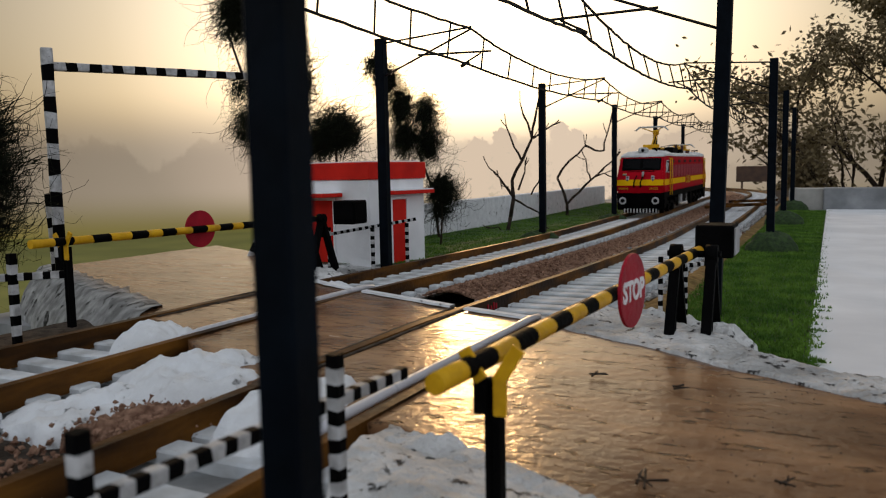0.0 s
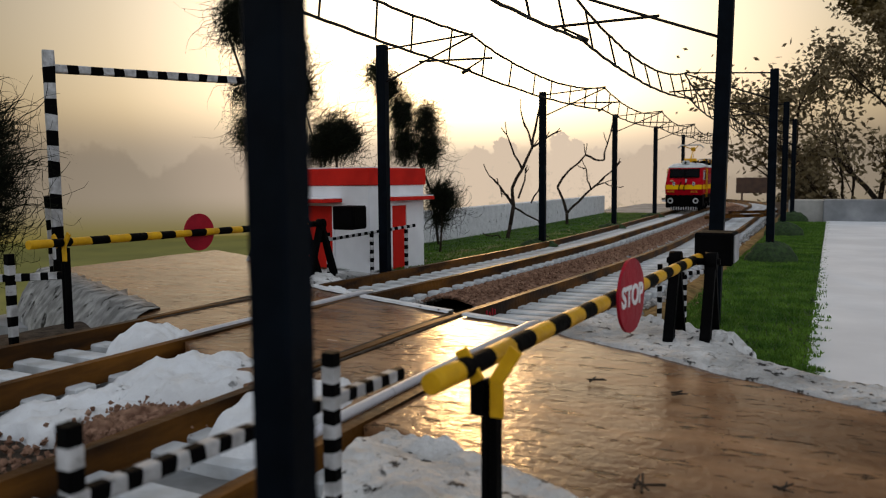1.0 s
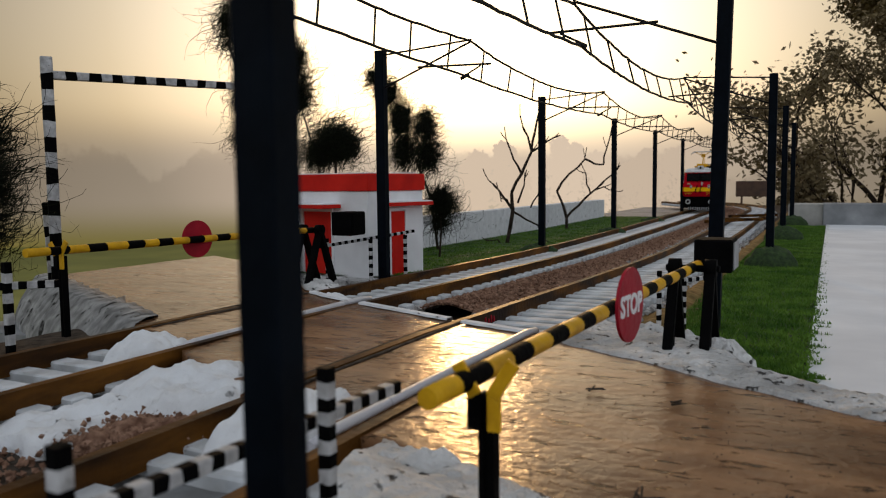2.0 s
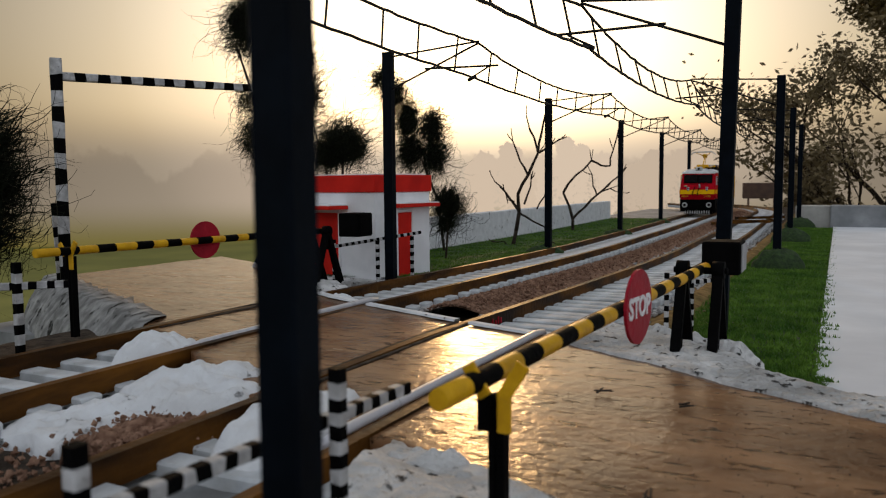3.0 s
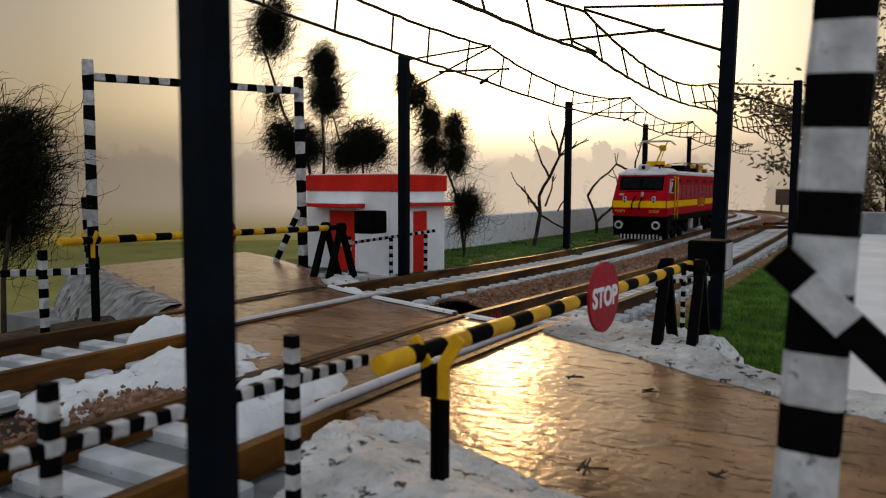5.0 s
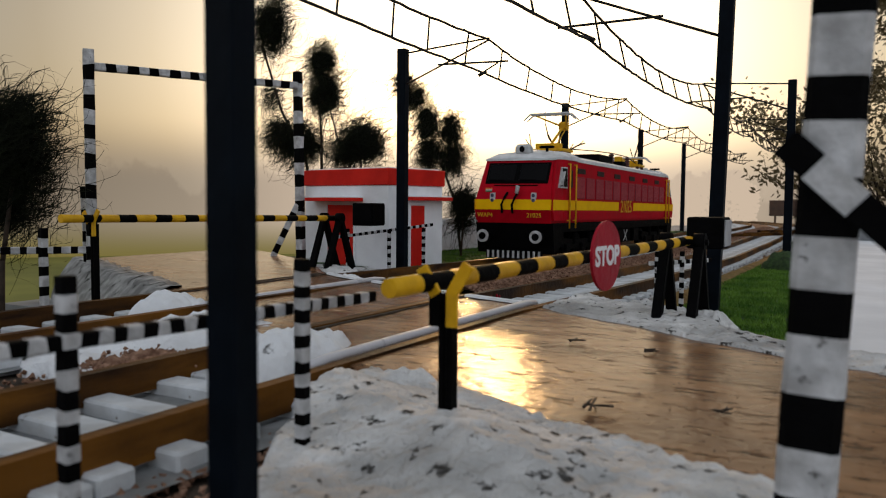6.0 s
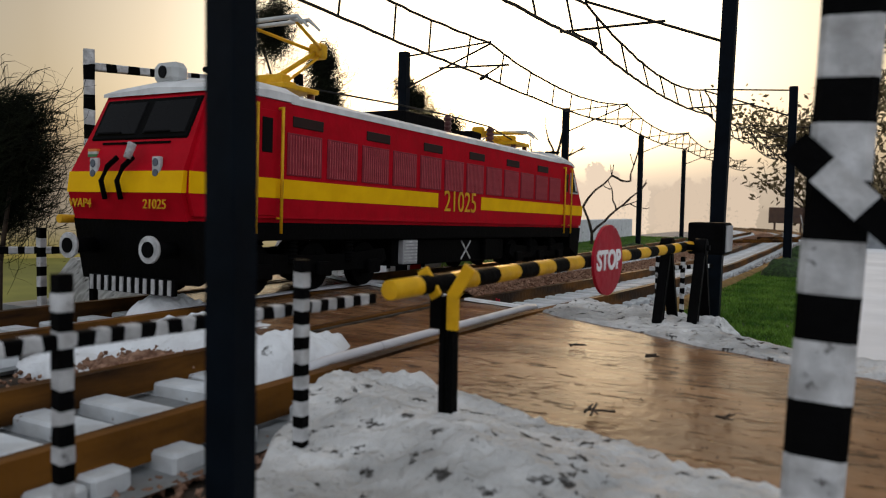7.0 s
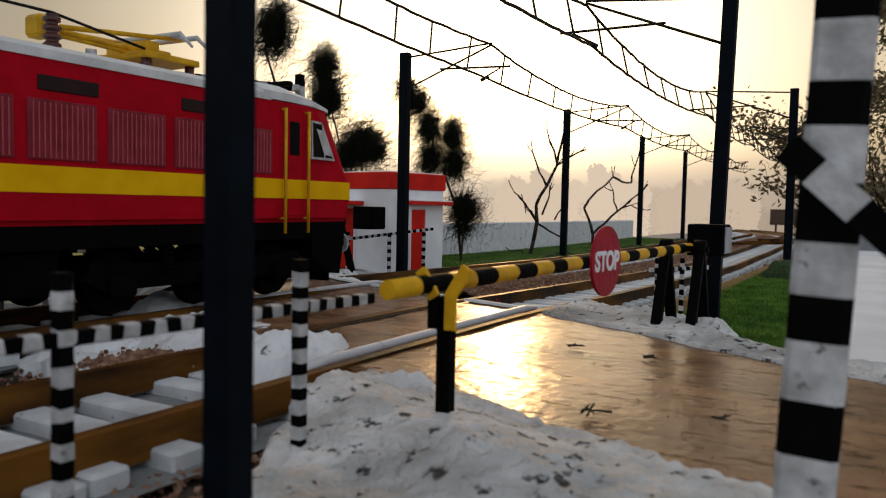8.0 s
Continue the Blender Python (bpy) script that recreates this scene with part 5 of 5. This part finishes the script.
        prism(bm, [(y0 + s * 0.007, Z0 + 0.0005), (y0 + s * 0.055, Z0 + 0.0005), (y0 + s * 0.055, 0.030), (y0 + s * 0.016, 0.014)], -W + 0.001, W - 0.001)
        part("nose_skirt", bm, M_BLACK, th)
        bm = bmesh.new()
        box(bm, (-0.046, y0 + s * 0.010 - 0.002, 0.006), (0.046, y0 + s * 0.010 + 0.002, 0.018), bevel=0.0006)
        guard = part("rail_guard", bm, M_BLACK, th, "black and white striped rail guard")
        for k in range(11):
            bm = bmesh.new()
            x = -0.042 + k * 0.0084
            box(bm, (x - 0.0016, y0 + s * 0.0078 - 0.0008, 0.0065), (x + 0.0016, y0 + s * 0.0078 + 0.0008, 0.0175), pose(0, 0, 0) @ Matrix.Translation((0, 0, 0)))
            part("stripe", bm, M_WHITE, guard)
        # cab side windows, doors and rails on both sides
        for sx in (-1, 1):
            bm = bmesh.new()
            out = [(y0 + s * 0.0265, 0.1115), (y0 + s * 0.0430, 0.1400), (y0 + s * 0.0605, 0.1400), (y0 + s * 0.0605, 0.1115)]
            prism(bm, out, sx * (W - 0.004), sx * (W + 0.0030))
            taper(bm)
            cw = part("cab_window", bm, M_WHITE, th, "white framed cab side window")
            bm = bmesh.new()
            prism(bm, [(y0 + s * 0.0303, 0.1133), (y0 + s * 0.0412, 0.1330), (y0 + s * 0.0412, 0.1133)], sx * W, sx * (W + 0.0035))
            taper(bm)
            part("pane", bm, M_GLASS, cw)
            bm = bmesh.new()
            prism(bm, [(y0 + s * 0.0430, 0.1133), (y0 + s * 0.0440, 0.1382), (y0 + s * 0.0588, 0.1382), (y0 + s * 0.0588, 0.1133)], sx * W, sx * (W + 0.0035))
            taper(bm)
            part("pane", bm, M_GLASS, cw)
            bm = bmesh.new()
            y = y0 + s * 0.0815
            box(bm, (sx * (W + 0.0004) - 0.0006, y - 0.0105, 0.066), (sx * (W + 0.0004) + 0.0006, y + 0.0105, 0.1425), bevel=0.0004)
            door = part("cab_door", bm, M_RED, th, "red cab door")
            bm = bmesh.new()
            box(bm, (sx * (W + 0.0012) - 0.0004, y - 0.0060, 0.113), (sx * (W + 0.0012) + 0.0004, y + 0.0060, 0.137), bevel=0.0003)
            part("pane", bm, M_GLASS, door)
            bm = bmesh.new()
            box(bm, (sx * (W + 0.0012) - 0.0004, y - 0.0100, ZB0), (sx * (W + 0.0012) + 0.0004, y + 0.0100, ZB1))
            part("yellow_band", bm, M_YELLOWB, door)
            for dy in (-0.0145, 0.0145):
                bm = bmesh.new()
                tube(bm, (sx * (W + 0.0042), y + dy, 0.052), (sx * (W + 0.0042), y + dy, 0.1455), 0.0013, n=8)
                tube(bm, (sx * (W - 0.001), y + dy, 0.1445), (sx * (W + 0.0042), y + dy, 0.1445), 0.0011, n=6)
                tube(bm, (sx * (W - 0.001), y + dy, 0.064), (sx * (W + 0.0042), y + dy, 0.064), 0.0011, n=6)
                part("handrail", bm, M_YELLOW, th, "yellow handrail")
    # louvre panels with slats, vents above them
    bm = bmesh.new()
    box(bm, (-0.0006, -0.0225, 0.0985), (0.0006, 0.0225, 0.1290), bevel=0.0004)
    pan_me = part("louvre_panel", bm, M_LOUVRE, th)
    bm = bmesh.new()
    box(bm, (-0.0005, -0.00035, 0.0995), (0.0005, 0.00035, 0.1275))
    slat_me = part("slat", bm, M_LOUVRE2, pan_me)
    bm = bmesh.new()
    box(bm, (-0.0006, -0.0200, 0.1335), (0.0006, 0.0200, 0.1412), bevel=0.0004)
    vent_me = part("vent", bm, M_VENT, th)
    first = True
    for sx in (-1, 1):
        for k in range(12):
            y = 0.1285 + k * 0.0528
            if first:
                pn, sl0 = pan_me, slat_me
            else:
                pn = new("louvre_panel", pan_me.data)
                pn.parent = th
            pn.matrix_basis = pose(sx * (W + 0.0004), y, 0)
            for j in range(12):
                if first and j == 0:
                    sl = slat_me
                else:
                    sl = new("slat", slat_me.data)
                    sl.parent = pn
                sl.matrix_basis = pose(sx * 0.0007, -0.0193 + j * 0.0035, 0)
            if k % 2 == 0:
                vn = vent_me if first else new("vent", vent_me.data)
                vn.parent = th
                vn.matrix_basis = pose(sx * (W + 0.0004), y + 0.004, 0)
            first = False
        face = pose(sx * (W + 0.0006), (k0 + k1) / 2, 0.0865, 90, 0, 90 * sx)
        text_part("lettering", "21025", 0.0330, face, M_YELLOW, th, 0.0003, 0.98)
    # underframe
    bm = bmesh.new()
    box(bm, (-W + 0.002, 0.05, 0.046), (W - 0.002, L - 0.05, Z0 + 0.0005), bevel=0.001)
    part("underframe", bm, M_BLACK, th)
    bm = bmesh.new()
    box(bm, (-0.054, 0.285, 0.018), (0.054, 0.555, 0.046), bevel=0.002)
    part("tank", bm, M_BLACK, th)
    for y, n in ((0.308, 7), (0.50, 0)):
        for sx in (-1, 1):
            bm = bmesh.new()
            box(bm, (sx * 0.0575 - 0.0035, y - 0.014, 0.020), (sx * 0.0575 + 0.0035, y + 0.014, 0.045), bevel=0.0008)
            bt = part("battery_box", bm, M_GREYP if n else M_BLACK, th, "grey ribbed battery box" if n else "")
            for j in range(n):
                bm = bmesh.new()
                z = 0.0225 + j * 0.0033
                box(bm, (sx * 0.0612 - 0.0004, y - 0.0125, z), (sx * 0.0612 + 0.0004, y + 0.0125, z + 0.0016))
                part("rib", bm, M_WHITE, bt)
    for sx in (-1, 1):
        for a in (42, -42):
            bm = bmesh.new()
            box(bm, (sx * 0.0548 - 0.0005, -0.016, -0.001), (sx * 0.0548 + 0.0005, 0.016, 0.001), pose(0, 0.445, 0.032, a, 0, 0))
            part("cross_mark", bm, M_WHITE, th)
    # bogies
    for yc in (0.165, 0.675):
        for sx in (-1, 1):
            bm = bmesh.new()
            prism(bm, [(yc - 0.105, 0.026), (yc - 0.09, 0.018), (yc + 0.09, 0.018), (yc + 0.105, 0.026), (yc + 0.1, 0.037), (yc + 0.03, 0.033), (yc - 0.03, 0.033), (yc - 0.1, 0.037)], sx * 0.049, sx * 0.056)
            fr = part("bogie_frame", bm, M_BLACK, th)
            for dy in (-0.078, 0.0, 0.078):
                bm = bmesh.new()
                box(bm, (sx * 0.056 - 0.001, yc + dy - 0.010, 0.014), (sx * 0.056 + 0.005, yc + dy + 0.010, 0.027), bevel=0.0015)
                part("axle_box", bm, M_BLACK, fr)
            for dy in (-0.04, 0.04):
                bm = bmesh.new()
                ribbed(bm, sx * 0.0545, yc + dy, 0.026, 0.0034, 6, 0.0045, 0.006)
                part("spring", bm, M_BLACK, fr)
    # roof gear
    def pantograph(yb, s, raised):
        bm = bmesh.new()
        z = ZE + 0.018
        box(bm, (-0.03, yb - 0.025, z), (0.03, yb + 0.025, z + 0.004), bevel=0.0008)
        box(bm, (-0.022, yb - 0.018, z + 0.004), (0.022, yb - 0.006, z + 0.012), bevel=0.001)
        box(bm, (-0.010, yb - 0.004, z + 0.004), (0.014, yb + 0.012, z + 0.009), bevel=0.001)
        pb = part("pantograph_base", bm, M_YELLOW, th, "yellow pantograph base")
        for x in (-0.024, 0.024):
            for dy in (-0.02, 0.02):
                bm = bmesh.new()
                tube(bm, (x, yb + dy, ZE + 0.006), (x, yb + dy, z + 0.001), 0.0036, n=10)
                part("insulator", bm, M_MAROON, pb)
        kn = Vector((0, yb + s * 0.06, ZE + 0.062)) if raised else Vector((0, yb + s * 0.085, z + 0.010))
        hd = Vector((0, yb - s * 0.005, 0.2216)) if raised else Vector((0, yb - s * 0.01, z + 0.016))
        bm = bmesh.new()
        tube(bm, (0, yb - s * 0.012, z + 0.006), kn, 0.0022, n=8)
        tube(bm, (0.006, yb - s * 0.002, z + 0.004), kn + Vector((0.004, 0, -0.004)), 0.0011, n=6)
        part("lower_arm", bm, M_YELLOW, pb)
        bm = bmesh.new()
        box(bm, kn - Vector((0.008, 0.006, 0.007)), kn + Vector((0.008, 0.006, 0.006)), bevel=0.002)
        part("knuckle", bm, M_YELLOW, pb)
        bm = bmesh.new()
        for sx in (-1, 1):
            tube(bm, kn + Vector((sx * 0.005, 0, 0)), hd + Vector((sx * 0.026, 0, 0)), 0.0017, 0.0013, 8)
        part("upper_arm", bm, M_YELLOW, pb)
        bm = bmesh.new()
        for dy in (-0.008, 0.008):
            tube(bm, hd + Vector((-0.034, dy, 0.002)), hd + Vector((0.034, dy, 0.002)), 0.0018, n=8)
            for sx in (-1, 1):
                tube(bm, hd + Vector((sx * 0.034, dy, 0.002)), hd + Vector((sx * 0.046, dy, -0.007)), 0.0016, 0.001, 8)
        for sx in (-1, 1):
            tube(bm, hd + Vector((sx * 0.026, -0.008, 0.001)), hd + Vector((sx * 0.026, 0.008, 0.001)), 0.0015, n=6)
        part("pan_head", bm, M_GREYL, pb, "grey collector head")
    pantograph(0.165, 1, True)
    pantograph(0.665, -1, False)
    for y0, y1, h in ((0.34, 0.43, 0.016), (0.50, 0.53, 0.012)):
        bm = bmesh.new()
        box(bm, (-0.03, y0, ZE + 0.009), (0.03, y1, ZE + 0.009 + h), bevel=0.0015)
        part("roof_box", bm, M_BLACK, th)
    for y in (0.455, 0.575):
        bm = bmesh.new()
        ribbed(bm, 0.02, y, ZE + 0.008, 0.0048, 5, 0.0038, 0.0056)
        part("insulator", bm, M_MAROON, th, "dark ribbed insulator")
    bm = bmesh.new()
    path_tube(bm, [(0.02, 0.19, ZE + 0.024), (0.02, 0.34, ZE + 0.030), (0.02, 0.455, ZE + 0.033), (0.02, 0.575, ZE + 0.033), (0.02, 0.65, ZE + 0.024)], 0.0009, 6)
    part("roof_cable", bm, M_WIRE, th)
    # the upper body stands a little taller than its band and doors
    for me in {ob.data for ob in th.children_recursive if ob.type == "MESH"}:
        for v in me.vertices:
            if v.co.z > ZB1:
                v.co.z = ZB1 + (v.co.z - ZB1) * 1.13
    # wheelsets
    sets = []
    for yc in (0.165, 0.675):
        for dy in (-0.078, 0.0, 0.078):
            bm = bmesh.new()
            tube(bm, (-0.045, 0, 0), (0.045, 0, 0), 0.003, n=10)
            for sx in (-1, 1):
                tube(bm, (sx * 0.041, 0, 0), (sx * 0.0475, 0, 0), 0.0208, n=28)
                tube(bm, (sx * 0.039, 0, 0), (sx * 0.041, 0, 0), 0.0226, n=28)
                for k in range(6):
                    c = Vector((sx * 0.0475, 0.011 * math.cos(k * math.pi / 3), 0.011 * math.sin(k * math.pi / 3)))
                    tube(bm, c, c + Vector((sx * 0.0008, 0, 0)), 0.0024, n=8)
            ws = part("wheelset", bm, M_BLACK, th)
            ws.matrix_basis = pose(0, yc + dy, 0.0225)
            sets.append((ws, yc + dy))
    return th, sets


LOCO, WHEELSETS = loco()


# ---- far end of the layout ----
bm = bmesh.new()
box(bm, (0.37, 1.9, -0.045), (0.60, 4.0, -0.022), bevel=0.003)
tagged(part("slab", bm, M_CONCRETE2), "pale concrete slab beside the far track", "slab", kind="structure")
bm = bmesh.new()
box(bm, (0.395, 1.74, -0.05), (0.492, 1.80, 0.040), bevel=0.003)
tagged(part("wall_stub", bm, M_CONCRETE2), "pale grey end of the concrete parapet", "wall", kind="structure")
th = thing("timber_frame", "loose brown timber strips lying across the track", "timber")
for a, b in (((0.17, 1.62, -0.012), (0.34, 1.78, -0.008)), ((0.18, 1.80, -0.012), (0.33, 1.66, -0.006)), ((0.20, 1.95, -0.010), (0.35, 2.0, -0.006))):
    bm = bmesh.new()
    d = (Vector(b) - Vector(a))
    box(bm, (-0.004, -0.004, 0), (0.004, 0.004, d.length), Matrix.Translation(a) @ d.to_track_quat("Z", "Y").to_matrix().to_4x4(), bevel=0.0006)
    part("strip", bm, M_RAIL, th)
th = thing("brown_board", "dark brown board standing on two legs", "board")
bm = bmesh.new()
box(bm, (0.04, 3.70, 0.02), (0.235, 3.712, 0.105), bevel=0.003)
part("board", bm, M_BROWN, th)
for x in (0.07, 0.20):
    bm = bmesh.new()
    box(bm, (x - 0.005, 3.712, -0.06), (x + 0.005, 3.722, 0.1))
    part("leg", bm, M_BROWN, th)
bm = bmesh.new()
tube(bm, (0.322, 2.4, -0.04), (0.298, 2.4, 0.07), 0.0028, 0.002, 8)
tagged(part("stick", bm, M_STONE), "pale stick leaning in the ground", "stick")
# litter on road and floor
for k, (x, y, z, r, n) in enumerate(((0.455, -0.588, 0.0016, 0.006, 5), (0.60, -0.05, -0.0205, 0.012, 4), (0.445, -0.46, 0.0012, 0.004, 3), (0.40, -0.45, 0.0012, 0.005, 3), (0.50, -0.57, 0.0012, 0.004, 3))):
    rnd = random.Random(k)
    bm = bmesh.new()
    for _ in range(n):
        a = rnd.uniform(0, 6.28)
        c = Vector((x + rnd.gauss(0, r * 0.4), y + rnd.gauss(0, r * 0.4), z))
        tube(bm, c - Vector((math.cos(a), math.sin(a), 0)) * r, c + Vector((math.cos(a), math.sin(a), 0.1)) * r, 0.0006, 0.0003, 5)
    tagged(part("twig_litter", bm, M_BARK), "small dark twigs lying on the ground", "twigs", group="twig litter")


def crumbs(rnd):
    x = -0.3 + 1.1 * rnd.random() ** 0.7
    a, b = lerp_table(NEAR, x), lerp_table(FAR, x)
    return x, a + (b - a) * rnd.random(), 0.0003


stones("road_crumbs", 1700, crumbs, 0.00032, M_EARTH, "dark crumbs scattered on the road", 8)


# ---- real trees past the terrace ----
def leafy_tree(name, label, base, height, spread, seed, leaves, leaf, material, lean=0.0, levels=4):
    rnd = random.Random(seed)
    th = thing(name, label, "tree")
    wood = bmesh.new()
    tips = []

    def grow(p, d, length, r, level):
        pts = [p]
        for _ in range(4):
            d = (d + Vector((rnd.gauss(0, 0.10), rnd.gauss(0, 0.10), rnd.gauss(0.03, 0.06)))).normalized()
            p = p + d * length / 4
            pts.append(p)
        for k, (a, b) in enumerate(zip(pts, pts[1:])):
            tube(wood, a, b, r * (1 - 0.1 * k), r * (1 - 0.1 * (k + 1)), 6, caps=False)
        if level == 0:
            tips.extend(pts[1:])
            return
        if level <= 2:
            tips.extend(pts[2:])
        for _ in range(rnd.choice((3, 3, 4))):
            side = Vector((rnd.gauss(0, 1), rnd.gauss(0, 1), rnd.gauss(0.15, 0.5))).normalized()
            grow(pts[rnd.choice((2, 3, 4))], (d * 0.9 + side * 0.75 * spread).normalized(), length * rnd.uniform(0.55, 0.75), r * 0.5, level - 1)
    grow(Vector(base), Vector((lean, 0, 1)).normalized(), height * 0.5, height * 0.018, levels)
    part("trunk", wood, M_BARK, th)
    vs, fs = [], []
    for _ in range(leaves):
        c = rnd.choice(tips) + Vector((rnd.gauss(0, 1), rnd.gauss(0, 1), rnd.gauss(0, 1))) * leaf * 1.3
        d = Vector((rnd.gauss(0, 1), rnd.gauss(0, 1), rnd.gauss(-0.4, 0.6))).normalized()
        w = d.cross(Vector((rnd.gauss(0, 1), rnd.gauss(0, 1), rnd.gauss(0, 1)))).normalized() * leaf * 0.22
        k = len(vs)
        vs += [c, c + d * leaf * 0.5 + w, c + d * leaf, c + d * leaf * 0.5 - w]
        fs.append((k, k + 1, k + 2, k + 3))
    raw("crown", vs, fs, material, th)
    return th


leafy_tree("feathery_tree", "sparse feathery sapling with fine leaves past the parapet", (0.82, 4.7, -0.9), 1.7, 0.75, 33, 2600, 0.045, M_LEAF, -0.10)
leafy_tree("feathery_tree", "feathery brown-green tree with open branches past the parapet", (1.08, 4.7, -0.9), 1.8, 0.85, 5, 12000, 0.034, M_LEAF, -0.12)
leafy_tree("feathery_tree", "feathery brown-green tree with open branches past the parapet", (1.35, 5.4, -1.2), 2.4, 0.85, 9, 26000, 0.038, M_LEAF, 0.0)
leafy_tree("feathery_tree", "dense dark tree past the parapet", (1.75, 6.0, -1.4), 3.3, 0.85, 12, 46000, 0.05, M_LEAF, 0.03)
leafy_tree("feathery_tree", "small feathery bush in the haze past the layout", (0.26, 5.4, -0.40), 0.75, 0.7, 21, 3000, 0.03, M_LEAF, 0.0, 3)



# ---- motion ----
LOCO_ROWS = ((0.0, 1.25), (0.5, 1.62), (1.0, 2.0), (1.5, 2.26), (1.7, 2.32), (2.25, 2.38), (2.8, 2.24), (3.0, 2.17), (3.5, 1.95), (4.0, 1.68),
             (4.2, 1.555), (5.3, 0.70), (5.5, 0.56), (6.0, 0.203), (6.5, -0.172), (7.0, -0.496), (7.5, -0.815), (8.0, -1.138))


# the near end of the line rises a little
RISE = ((-1.0, 0.002), (-0.7, 0.006), (-0.45, 0.005), (-0.2, 0.0))


def loco_pose(y):
    za, zb = 0.75 * fall(y + 0.12), 0.75 * fall(y + 0.73)
    za, zb = za + lerp_table(RISE, y + 0.12), zb + lerp_table(RISE, y + 0.73)
    tilt = math.degrees(math.atan2(zb - za, 0.61))
    xa, xb = bend(y + 0.12), bend(y + 0.73)
    x = 0.0665 + xa - 0.12 * (xb - xa) / 0.61
    return pose(x, y, za - 0.12 * (zb - za) / 0.61, tilt, 0, math.degrees(math.atan2(xa - xb, 0.61)))


def loco_y(t):
    """The engine's place along the track, smooth through its rows."""
    rows = LOCO_ROWS
    n = len(rows)
    k = max(0, min(n - 2, sum(1 for r in rows if r[0] <= t) - 1))

    def slope(i):
        a, b = rows[max(0, i - 1)], rows[min(n - 1, i + 1)]
        return (b[1] - a[1]) / (b[0] - a[0])
    (t0, y0), (t1, y1) = rows[k], rows[k + 1]
    h = t1 - t0
    u = (t - t0) / h
    return ((2 * u ** 3 - 3 * u * u + 1) * y0 + (u ** 3 - 2 * u * u + u) * h * slope(k) + (-2 * u ** 3 + 3 * u * u) * y1 + (u ** 3 - u * u) * h * slope(k + 1))


def motions():
    times = [k / 10 for k in range(81)]
    walk(LOCO, [(t, loco_pose(loco_y(t))) for t in times])
    fine = [k / 30 for k in range(241)]
    for ws, y in WHEELSETS:
        walk(ws, [(t, pose(0, y, 0.0225) @ Matrix.Rotation((loco_y(t) - 1.25) / -0.0208, 4, "X")) for t in fine])


motions()
